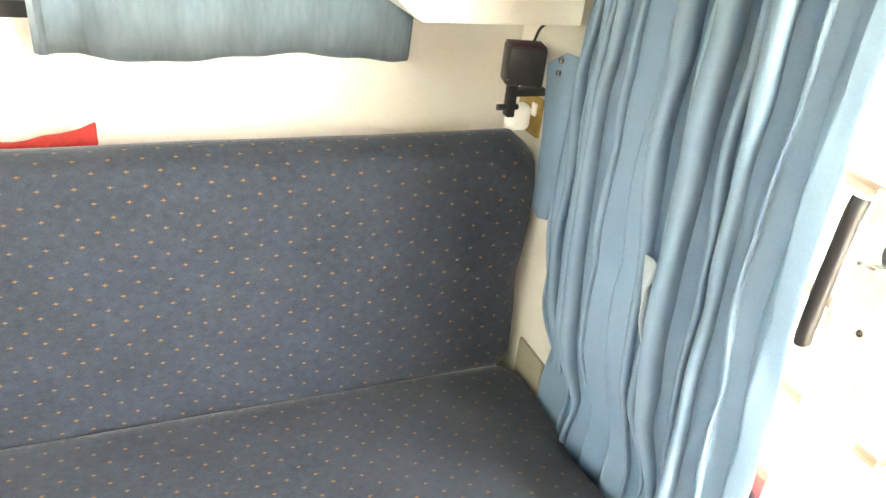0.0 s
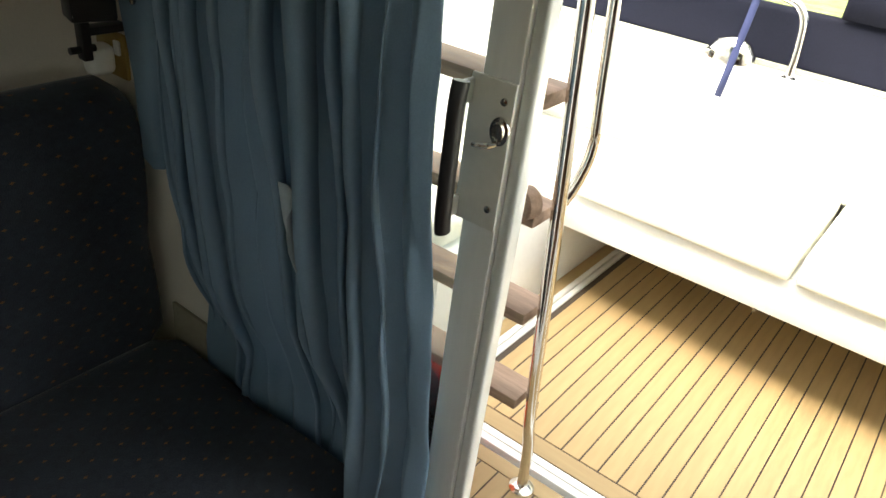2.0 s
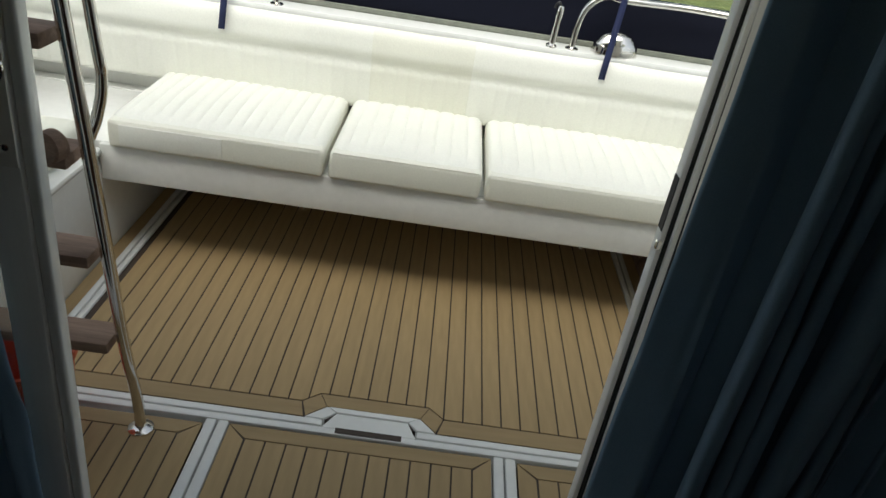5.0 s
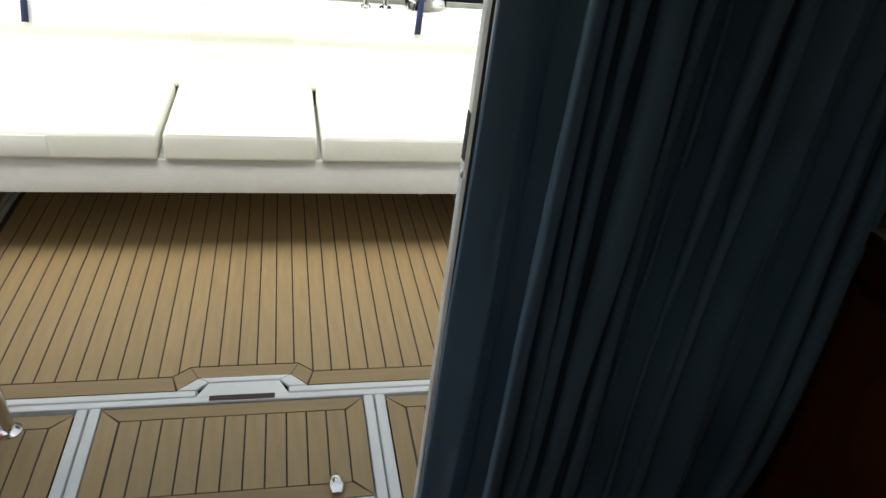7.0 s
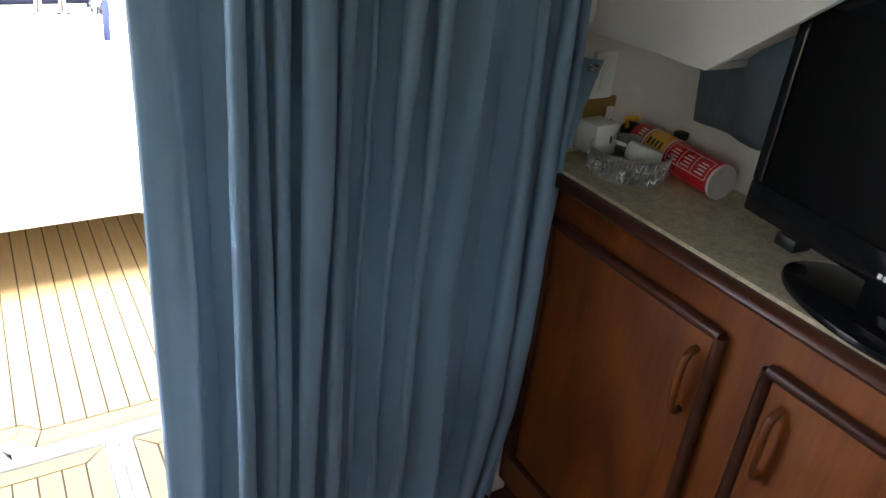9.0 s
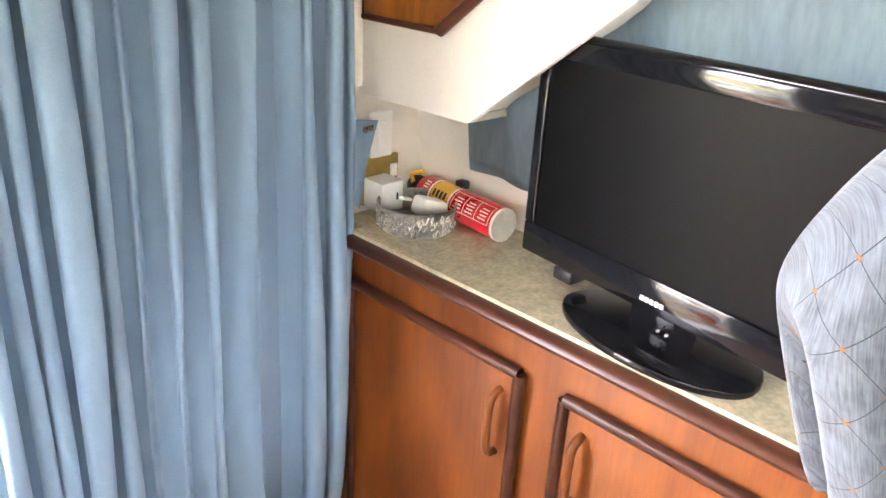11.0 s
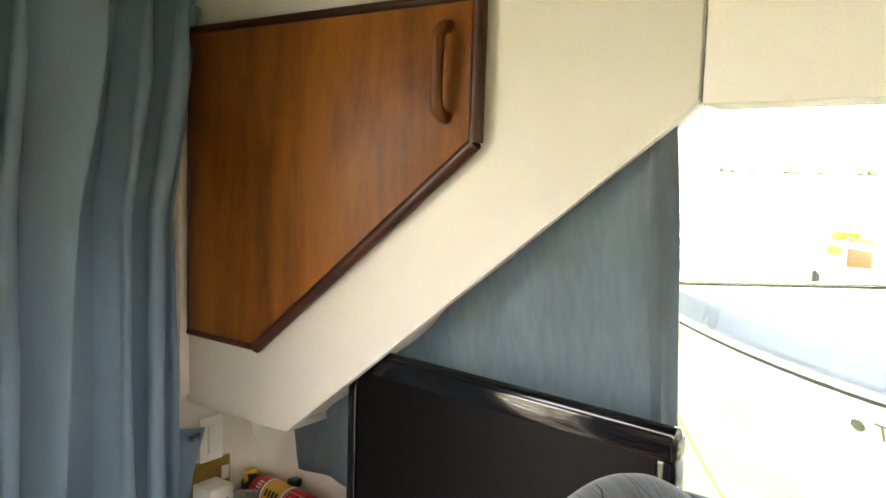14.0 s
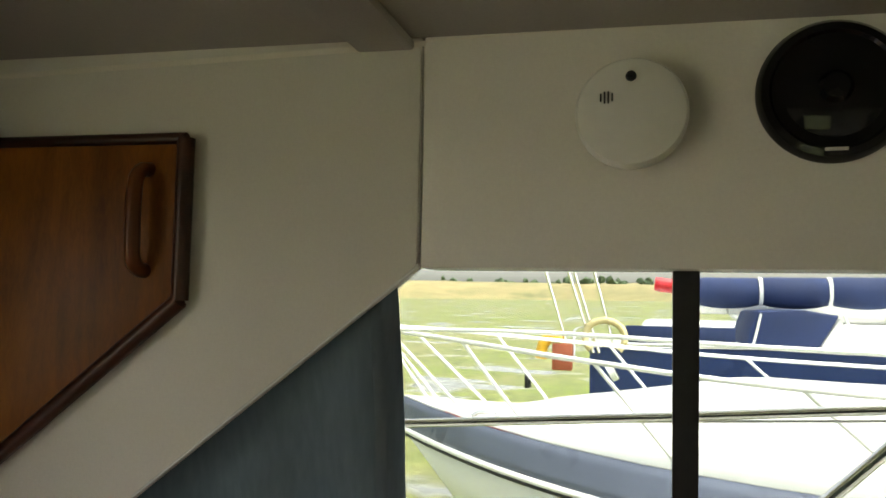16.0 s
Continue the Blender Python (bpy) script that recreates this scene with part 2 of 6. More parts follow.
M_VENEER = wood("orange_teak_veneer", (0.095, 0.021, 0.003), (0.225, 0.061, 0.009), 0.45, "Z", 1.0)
M_FLAME = wood("flame_teak_veneer", (0.10, 0.027, 0.0035), (0.32, 0.108, 0.012), 0.42, "Z", 1.5, 0.3, 11.0, 3.2)
M_PULL = wood("brown_turned_teak", (0.09, 0.024, 0.006), (0.2, 0.06, 0.014), 0.32, "Z")
M_DARKWOOD = wood("dark_mahogany_trim", (0.022, 0.007, 0.004), (0.085, 0.026, 0.013), 0.3, "Y")
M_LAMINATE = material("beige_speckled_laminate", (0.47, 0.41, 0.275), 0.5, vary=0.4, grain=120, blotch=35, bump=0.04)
M_CURTAIN = material("blue_curtain_cloth", (0.205, 0.312, 0.415), 0.52, vary=0.12, grain=420, blotch=5, bump=0.1, translucent=0.14, spec=0.4)
M_THIN = material("thin_blue_window_cloth", (0.22, 0.27, 0.295), 0.8, vary=0.2, grain=90, blotch=7, bump=0.1, stretch=(1, 1, 0.2), translucent=0.5, spec=0.15)
M_SOFA = sofa_fabric("dark_blue_patterned_velour", (0.034, 0.041, 0.053), line_depth=0.08, size=0.85)
# Settee velour again, its colour made paler for the brighter light on the chair.
M_CHAIR = sofa_fabric("lit_patterned_velour", (0.1, 0.113, 0.133), spacing=0.048, row=0.05, line_depth=0.5, size=0.5, pile_scale=800, streak=0.06)
M_BRASS = material("brass_plate", (0.42, 0.29, 0.09), 0.32, 0.9, vary=0.2, grain=60, blotch=12)
M_WHITEPL = material("white_plastic", (0.78, 0.77, 0.72), 0.35, vary=0.04, grain=60, blotch=6, bump=0.02)
M_RED = material("red_enamel", (0.5, 0.012, 0.018), 0.28, vary=0.12, grain=40, blotch=6, bump=0.02, coat=0.3)
M_REDCLOTH = material("red_cloth", (0.33, 0.02, 0.015), 0.9, vary=0.25, grain=200, blotch=8, bump=0.2)
M_ORANGE = material("orange_red_plastic", (0.72, 0.09, 0.02), 0.4, vary=0.12, grain=40, blotch=4)
M_YELLOW = material("yellow_band", (0.72, 0.4, 0.03), 0.4, vary=0.1, grain=50, blotch=6)
M_LABEL = material("white_label_ink", (0.78, 0.76, 0.72), 0.4, vary=0.05, grain=60, blotch=6)
# Bowl wall darker than its scrolls: the relief's light and shade put into colour.
M_BOWLDARK = material("darkened_silver", (0.34, 0.33, 0.3), 0.38, 0.65, vary=0.5, grain=140, blotch=40, bump=0.3)
M_SILVER = material("embossed_silver", (0.62, 0.6, 0.54), 0.25, 0.9, vary=0.55, grain=110, blotch=45, bump=0.5)
M_CANVAS = material("dark_navy_canvas", (0.006, 0.007, 0.014), 0.85, vary=0.3, grain=300, blotch=3, bump=0.15, spec=0.12)
M_NAVY = material("navy_webbing", (0.012, 0.02, 0.075), 0.75, vary=0.2, grain=300, blotch=9, bump=0.2)
M_BLUECOVER = material("blue_acrylic_canvas", (0.011, 0.027, 0.095), 0.8, vary=0.3, grain=90, blotch=3, bump=0.2)
M_HULLBAND = material("slate_blue_hull_band", (0.11, 0.13, 0.18), 0.3, vary=0.2, grain=30, blotch=1.5, bump=0.02)
M_BLUEHULL = material("navy_hull_paint", (0.02, 0.04, 0.13), 0.3, vary=0.15, grain=30, blotch=1.5, bump=0.02)
M_GREYRUB = material("grey_inflatable_fabric", (0.42, 0.42, 0.4), 0.6, vary=0.1, grain=60, blotch=3)
M_INK = material("faded_grey_lettering", (0.09, 0.09, 0.085), 0.5, vary=0.2, grain=60, blotch=9)
M_BAREMETAL = material("bare_can_metal", (0.5, 0.49, 0.46), 0.45, 0.5, vary=0.15, grain=60, blotch=14)
# Tint added to cut window light and balance the saloon against the cockpit.
M_GLASS = glass("dimming_tinted_pane", (0.52, 0.55, 0.54))
M_CLEAR = glass("clear_door_pane", (0.9, 0.93, 0.91))
M_VINYLWIN = glass("clear_canopy_film", (0.85, 0.9, 0.86), 0.15)
M_MUD = mud("green_tidal_mud")
M_BANK = material("dry_grass_bank", (0.33, 0.26, 0.12), 0.9, vary=0.3, grain=0.5, blotch=0.09, bump=0.3, second=(0.11, 0.115, 0.045))
M_LEAF = material("far_leaves", (0.05, 0.085, 0.035), 0.8, vary=0.4, grain=0.8, blotch=0.2, bump=0.3)
M_FLOOR = wood("dark_sole_boards", (0.05, 0.025, 0.012), (0.16, 0.08, 0.04), 0.4, "Y")
M_YROPE = material("yellow_rope", (0.42, 0.28, 0.03), 0.7, vary=0.2, grain=120, blotch=9)
M_CABLE = material("ivory_cable", (0.62, 0.6, 0.52), 0.4, vary=0.06, grain=40, blotch=5)

# ---- building helpers ----
ORG = {}


def thing(name, base, label, category, group="", kind=""):
    """An Empty at the thing's base that parents its parts."""
    e = new(name)
    e.location = base
    e.empty_display_size = 0.05
    ORG[e] = Vector(base)
    return tagged(e, label, category, group, kind)


def mesh_of(name, bm, mat, smooth=True):
    me = bpy.data.meshes.new(name)
    bmesh.ops.recalc_face_normals(bm, faces=bm.faces)
    bm.to_mesh(me)
    bm.free()
    me.materials.append(mat)
    for p in me.polygons:
        p.use_smooth = smooth
    if smooth:
        me.set_sharp_from_angle(angle=radians(38))
    return me


def part(name, bm, mat, parent, label="", smooth=True):
    """Links a bmesh, in world coordinates, as one mesh object under a thing or a part."""
    bmesh.ops.translate(bm, verts=bm.verts, vec=-ORG[parent])
    ob = new(name, mesh_of(name, bm, mat, smooth))
    ob.parent = parent
    ORG[ob] = ORG[parent]
    return tagged(ob, label)


def solid(name, bm, mat, label, category, group="", kind="", base=None, smooth=True):
    """A thing of one mesh, in world coordinates."""
    if base is None:
        lo = [min(v.co[k] for v in bm.verts) for k in range(3)]
        hi = [max(v.co[k] for v in bm.verts) for k in range(3)]
        base = ((lo[0] + hi[0]) / 2, (lo[1] + hi[1]) / 2, lo[2])
    bmesh.ops.translate(bm, verts=bm.verts, vec=-Vector(base))
    ob = new(name, mesh_of(name, bm, mat, smooth))
    ob.location = base
    ORG[ob] = Vector(base)
    return tagged(ob, label, category, group, kind)


def box(bm, x0, x1, y0, y1, z0, z1, bev=0.0, seg=2):
    r = bmesh.ops.create_cube(bm, size=1.0)
    for v in r["verts"]:
        v.co = Vector((x0 + (v.co.x + 0.5) * (x1 - x0), y0 + (v.co.y + 0.5) * (y1 - y0), z0 + (v.co.z + 0.5) * (z1 - z0)))
    if bev:
        edges = list({e for v in r["verts"] for e in v.link_edges})
        bmesh.ops.bevel(bm, geom=edges, offset=bev, segments=seg, affect="EDGES", profile=0.5)
    return bm


def a_box(x0, x1, y0, y1, z0, z1, bev=0.0, seg=2):
    return box(bmesh.new(), x0, x1, y0, y1, z0, z1, bev, seg)


def prism(bm, pts, axis, a, b, bev=0.0):
    """A polygon of (p, q) pairs drawn across one axis and given depth from a to b along it."""
    def at(p, q, s):
        return {"x": (s, p, q), "y": (p, s, q), "z": (p, q, s)}[axis]
    lo, hi = [bm.verts.new(at(p, q, a)) for p, q in pts], [bm.verts.new(at(p, q, b)) for p, q in pts]
    faces = [bm.faces.new(lo), bm.faces.new(hi[::-1])]
    for k in range(len(pts)):
        j = (k + 1) % len(pts)
        faces.append(bm.faces.new((lo[j], lo[k], hi[k], hi[j])))
    if bev:
        bmesh.ops.recalc_face_normals(bm, faces=faces)
        edges = list({e for f in faces for e in f.edges})
        bmesh.ops.bevel(bm, geom=edges, offset=bev, segments=2, affect="EDGES", profile=0.5)
    return bm


def smooth_path(pts, per=6):
    """Catmull-Rom through the points."""
    p = [Vector(q) for q in pts]
    p = [2 * p[0] - p[1], *p, 2 * p[-1] - p[-2]]
    out = []
    for k in range(1, len(p) - 2):
        for s in range(per):
            t = s / per
            a, b, c, d = p[k - 1 : k + 3]
            out.append(0.5 * (2 * b + (c - a) * t + (2 * a - 5 * b + 4 * c - d) * t * t + (3 * b - a - 3 * c + d) * t ** 3))
    return [*out, p[-2]]


def tube(bm, pts, r, sides=10, flat=1.0, up=(0, 0, 1)):
    """A tube of radius r (a number or one for each point) along points; flat squeezes it across."""
    pts = [Vector(p) for p in pts]
    rad = r if isinstance(r, (list, tuple)) else [r] * len(pts)
    rings, side = [], None
    for k, p in enumerate(pts):
        way = (pts[min(k + 1, len(pts) - 1)] - pts[max(k - 1, 0)]).normalized()
        if side is None:
            ref = Vector(up) if abs(way.dot(Vector(up))) < 0.9 else Vector((1, 0, 0))
            side = way.cross(ref).normalized()
        side = (side - way * side.dot(way)).normalized()
        top = way.cross(side)
        rings.append([bm.verts.new(p + rad[k] * (math.cos(a) * side + flat * math.sin(a) * top)) for a in (2 * math.pi * s / sides for s in range(sides))])
    for a, b in zip(rings, rings[1:]):
        for s in range(sides):
            bm.faces.new((a[s], a[(s + 1) % sides], b[(s + 1) % sides], b[s]))
    bm.faces.new(rings[0][::-1])
    bm.faces.new(rings[-1])
    return bm


def lathe(bm, profile, centre, axis, sides=32):
    """Turns (radius, along) pairs round an axis through centre."""
    ax = Vector(axis).normalized()
    u = ax.orthogonal().normalized()
    v = ax.cross(u)
    rings = []
    for r, h in profile:
        c = Vector(centre) + ax * h
        rings.append([bm.verts.new(c + max(r, 1e-4) * (math.cos(a) * u + math.sin(a) * v)) for a in (2 * math.pi * s / sides for s in range(sides))])
    for a, b in zip(rings, rings[1:]):
        for s in range(sides):
            bm.faces.new((a[s], a[(s + 1) % sides], b[(s + 1) % sides], b[s]))
    bm.faces.new(rings[0][::-1])
    bm.faces.new(rings[-1])
    return bm


def sheet(rows, uv=None):
    """A quad sheet from rows of points, with UVs in metres if given."""
    bm = bmesh.new()
    vs = [[bm.verts.new(p) for p in row] for row in rows]
    lay = bm.loops.layers.uv.new("UVMap") if uv else None
    for i in range(len(rows) - 1):
        for j in range(len(rows[0]) - 1):
            f = bm.faces.new((vs[i][j], vs[i][j + 1], vs[i + 1][j + 1], vs[i + 1][j]))
            if uv:
                for lp, (a, b) in zip(f.loops, ((i, j), (i, j + 1), (i + 1, j + 1), (i + 1, j))):
                    lp[lay].uv = uv[a][b]
    return bm


def thicken(ob, t):
    md = ob.modifiers.new("thickness", "SOLIDIFY")
    md.thickness, md.offset = t, 0.0
    return ob


def dense(pts, step=0.02):
    out = []
    for a, b in zip(pts, [*pts[1:], pts[0]]):
        n = max(1, int(math.hypot(b[0] - a[0], b[1] - a[1]) / step))
        out += [(a[0] + (b[0] - a[0]) * k / n, a[1] + (b[1] - a[1]) * k / n) for k in range(n)]
    return out


def rounded(pts, r, seg=5):
    """Rounds a polygon's corners."""
    out = []
    n = len(pts)
    for k in range(n):
        p, a, b = Vector(pts[k]), Vector(pts[k - 1]), Vector(pts[(k + 1) % n])
        rr = r[k] if isinstance(r, (list, tuple)) else r
        s, e = p + (a - p).normalized() * rr, p + (b - p).normalized() * rr
        for q in range(seg + 1):
            t = q / seg
            out.append(tuple((1 - t) ** 2 * s + 2 * t * (1 - t) * p + t * t * e))
    return out


def xr(z):
    return 1.37 - 0.19 * (z - 0.95)


def xl(z):
    return -1.575 + 0.12 * (z - 0.85)

# ---- the saloon's shell ----
FLOOR, CEIL, BULK = -0.06, 1.928, 0.74
solid("floor", a_box(-1.7, 1.6, -2.4, 0.84, FLOOR - 0.05, FLOOR), M_FLOOR, "dark wooden saloon sole boards", "floor", kind="structure")
def pitched(bm):
    """The headlining rises a little towards the door."""
    for v in bm.verts:
        v.co.z += 0.027 * v.co.y
    return bm


solid("ceiling", pitched(a_box(-1.7, 1.6, -2.4, 0.80, 1.930, 1.955)), M_CEIL, "grey-beige cabin headlining overhead", "ceiling", kind="structure")
solid("trim", pitched(a_box(-1.35, 1.195, -0.217, -0.147, 1.917, 1.929, 0.004)), M_CEIL, "slim padded batten across the headlining", "ceiling trim", kind="structure")

# aft bulkhead with its door opening
aft = thing("wall_aft", (0, BULK, FLOOR), "cream aft bulkhead beside the cockpit door", "wall", kind="structure")
part("panel", a_box(-1.66, -1.1, 0.762, 0.80, FLOOR, 1.955), M_LINER, aft)
part("panel", a_box(0.40, 1.45, BULK, BULK + 0.05, FLOOR, 1.955), M_LINER, aft)
part("lintel", a_box(-1.1, 0.40, BULK, BULK + 0.05, 1.88, 1.955), M_LINER, aft)
part("sill", a_box(-1.1, 0.40, BULK, BULK + 0.12, FLOOR, 0.0, 0.006), M_ALU, aft, "aluminium door sill")

jamb = thing("door_frame", (0.38, BULK, 0), "pale aluminium sliding-door frame with dark seal", "door frame", kind="structure")


def raked(bm, rx, ry):
    """Leans an upright outwards and aft with height."""
    for v in bm.verts:
        v.co.x, v.co.y = v.co.x + rx * v.co.z, v.co.y + ry * v.co.z
    return bm


part("outer_lip", raked(a_box(0.365, 0.374, 0.806, 0.835, 0.0, 1.88, 0.002), 0.045, 0.09), M_ALU, jamb)
part("seal", raked(a_box(0.374, 0.382, 0.802, 0.83, 0.0, 1.88, 0.002), 0.045, 0.09), M_RUBBER, jamb, "black rubber seal")
part("track", raked(a_box(0.384, 0.404, 0.80, 0.825, 0.0, 1.88, 0.003), 0.04, 0.08), M_ALU, jamb)
part("track_groove", raked(a_box(0.392, 0.396, 0.798, 0.802, 0.0, 1.88), 0.04, 0.08), M_RUBBER, jamb)
part("keeper_slot", raked(a_box(0.3635, 0.367, 0.808, 0.83, 0.90, 0.99), 0.045, 0.09), M_RUBBER, jamb, "dark lock keeper slot")
part("keeper_stud", raked(a_box(0.360, 0.368, 0.798, 0.808, 0.872, 0.888, 0.002), 0.045, 0.09), M_STEEL, jamb, "small steel keeper stud")

# sliding door, pushed aside
door = thing("door_1", (-0.55, 0.765, 0.0), "sliding aft door with pale aluminium stile, pushed open", "door", kind="structure")
bm = bmesh.new()
box(bm, -0.591, -0.536, 0.75, 0.787, 0.0, 1.86, 0.004)
stile = part("stile", bm, M_ALU, door)
part("stile_edge", a_box(-0.536, -0.516, 0.756, 0.786, 0.0, 1.86, 0.006, 3), M_GEL, door, "white rounded stile edge")
part("stile", a_box(-1.16, -1.09, 0.796, 0.82, 0.0, 1.86, 0.004), M_ALU, door)
part("rail", a_box(-1.09, -0.592, 0.796, 0.815, 0.0, 0.09, 0.004), M_ALU, door)
part("rail", a_box(-1.09, -0.592, 0.796, 0.815, 1.78, 1.86, 0.004), M_ALU, door)
pane = part("pane", a_box(-1.09, -0.592, 0.79, 0.795, 0.09, 1.78), M_CLEAR, door, "clear glass pane")
pane.visible_shadow = False
plate = part("lock_plate", a_box(-0.602, -0.535, 0.744, 0.75, 0.922, 1.125, 0.002), M_PLATE, door, "cream-painted lock plate")
bm = bmesh.new()
tube(bm, smooth_path([(-0.588, 0.703, 0.918), (-0.588, 0.699, 0.95), (-0.588, 0.699, 1.09), (-0.588, 0.703, 1.124)], 4), 0.013, 12, 0.8)
grip = part("handle", bm, M_MATBLACK, door, "black plastic grip bar")
bm = bmesh.new()
box(bm, -0.602, -0.596, 0.703, 0.748, 1.086, 1.118, 0.002)
part("bracket", bm, M_PLATE, grip)
part("bracket", a_box(-0.602, -0.596, 0.703, 0.748, 0.926, 0.956, 0.002), M_PLATE, grip)
bm = bmesh.new()
lathe(bm, [(0.001, 0), (0.0145, 0.0), (0.014, 0.003), (0.0095, 0.004), (0.0085, 0.007), (0.001, 0.008)], (-0.549, 0.744, 1.062), (0, -1, 0), 20)
for v in bm.verts:
    v.co.z = 1.062 + (v.co.z - 1.062) * 1.35
lock = part("lock", bm, M_STEEL, plate, "chrome oval lock")
bm = bmesh.new()
tube(bm, [(-0.549, 0.737, 1.047), (-0.554, 0.727, 1.045), (-0.568, 0.723, 1.043), (-0.574, 0.723, 1.042)], [0.004, 0.004, 0.003, 0.003], 8)
part("thumb_lever", bm, M_STEEL, plate)
for z in (1.1, 0.952):
    bm = bmesh.new()
    lathe(bm, [(0.001, 0), (0.0055, 0.0), (0.005, 0.003), (0.001, 0.004)], (-0.549, 0.745, z), (0, -1, 0), 12)
    part("screw", bm, M_STEEL, plate)

# starboard side: leaning wall with a long window
def wall_strip(bm, fx, y0, y1, z0, z1, t):
    pts = [(fx(z0), z0), (fx(z1), z1), (fx(z1) + t, z1), (fx(z0) + t, z0)]
    return prism(bm, pts, "y", y0, y1)


wr = thing("wall_right", (1.4, -0.8, FLOOR), "cream side wall under and around the window", "wall", kind="structure")
part("lower_panel", wall_strip(bmesh.new(), xr, -2.4, 0.74, FLOOR, 1.1, 0.05), M_LINER, wr)
part("end_panel", wall_strip(bmesh.new(), xr, 0.56, 0.74, 1.1, 1.90, 0.05), M_LINER, wr)
part("upper_panel", wall_strip(bmesh.new(), xr, -2.4, 0.56, 1.70, 1.92, 0.05), M_LINER, wr)
win = thing("window_1", (1.36, -0.8, 1.1), "long side window in a black frame", "window", kind="structure")
# Closes the unseen forward window run to dim the saloon.
part("blanking_panel", wall_strip(bmesh.new(), xr, -2.4, -1.5, 1.1, 1.70, 0.05), M_LINER, wr)
part("frame_rail", wall_strip(bmesh.new(), lambda z: xr(z) - 0.012, -1.5, 0.56, 1.10, 1.14, 0.04), M_RUBBER, win, "black lower frame")
part("frame_rail", wall_strip(bmesh.new(), lambda z: xr(z) + 0.012, -1.5, 0.56, 1.67, 1.70, 0.03), M_RUBBER, win)
part("mullion", wall_strip(bmesh.new(), lambda z: xr(z) - 0.012, -0.527, -0.50, 1.14, 1.67, 0.03), M_RUBBER, win, "black mullion")
part("mullion", wall_strip(bmesh.new(), lambda z: xr(z) - 0.012, -1.5, -1.47, 1.14, 1.67, 0.03), M_RUBBER, win, "black mullion")
for y0, y1 in ((-0.50, 0.56), (-1.47, -0.527)):
    g = part("pane", wall_strip(bmesh.new(), lambda z: xr(z) + 0.01, y0, y1, 1.14, 1.67, 0.005), M_GLASS, win, "clear glass")
    g.visible_shadow = False

# port side
wl = thing("wall_left", (-1.6, -0.8, FLOOR), "cream side wall behind the settee", "wall", kind="structure")
part("lower_panel", wall_strip(bmesh.new(), xl, -2.4, 0.762, FLOOR, 1.09, -0.05), M_LINER, wl)
part("end_panel", wall_strip(bmesh.new(), xl, 0.45, 0.762, 1.09, 1.90, -0.05), M_LINER, wl)
part("upper_panel", wall_strip(bmesh.new(), xl, -2.4, 0.45, 1.70, 1.92, -0.05), M_LINER, wl)
win2 = thing("window_2", (-1.5, -0.8, 1.09), "long side window in a black frame", "window", kind="structure")
# Unseen port panel, added to shorten the window and let in less light.
part("blanking_panel", wall_strip(bmesh.new(), xl, -2.4, -1.1, 1.09, 1.70, -0.05), M_LINER, wl)
part("frame_rail", wall_strip(bmesh.new(), xl, -1.1, 0.45, 1.09, 1.12, -0.04), M_RUBBER, win2)
part("mullion", wall_strip(bmesh.new(), xl, -1.1, -1.07, 1.12, 1.70, -0.03), M_RUBBER, win2)
for y0, y1 in ((-1.07, 0.45),):
    g = part("pane", wall_strip(bmesh.new(), lambda z: xl(z) - 0.015, y0, y1, 1.12, 1.70, -0.005), M_GLASS, win2, "clear glass")
    g.visible_shadow = False

# unseen forward end; windscreen height and dark panel chosen to limit cabin light
wf = thing("wall_forward", (0, -2.4, FLOOR), "unseen forward end wall with dark lower panel and windscreen", "wall", kind="structure")
part("lower_panel", a_box(-1.66, 1.6, -2.45, -2.4, FLOOR, 1.34), M_VENEER, wf, "unseen lower panel, dark wood to cut bounced light")
part("upper_panel", a_box(-1.66, 1.6, -2.45, -2.4, 1.72, 1.95), M_LINER, wf)
ws = thing("window_3", (0, -2.43, 1.34), "unseen windscreen in three panes, sized for cabin light", "windscreen", kind="structure")
for x0, x1 in ((-1.6, -0.55), (-0.5, 0.5), (0.55, 1.55)):
    g = part("pane", a_box(x0, x1, -2.43, -2.425, 1.34, 1.72), M_GLASS, ws)
    g.visible_shadow = False
for x in (-0.525, 0.525):
    part("mullion", a_box(x - 0.025, x + 0.025, -2.45, -2.4, 1.34, 1.72, 0.004), M_RUBBER, ws)


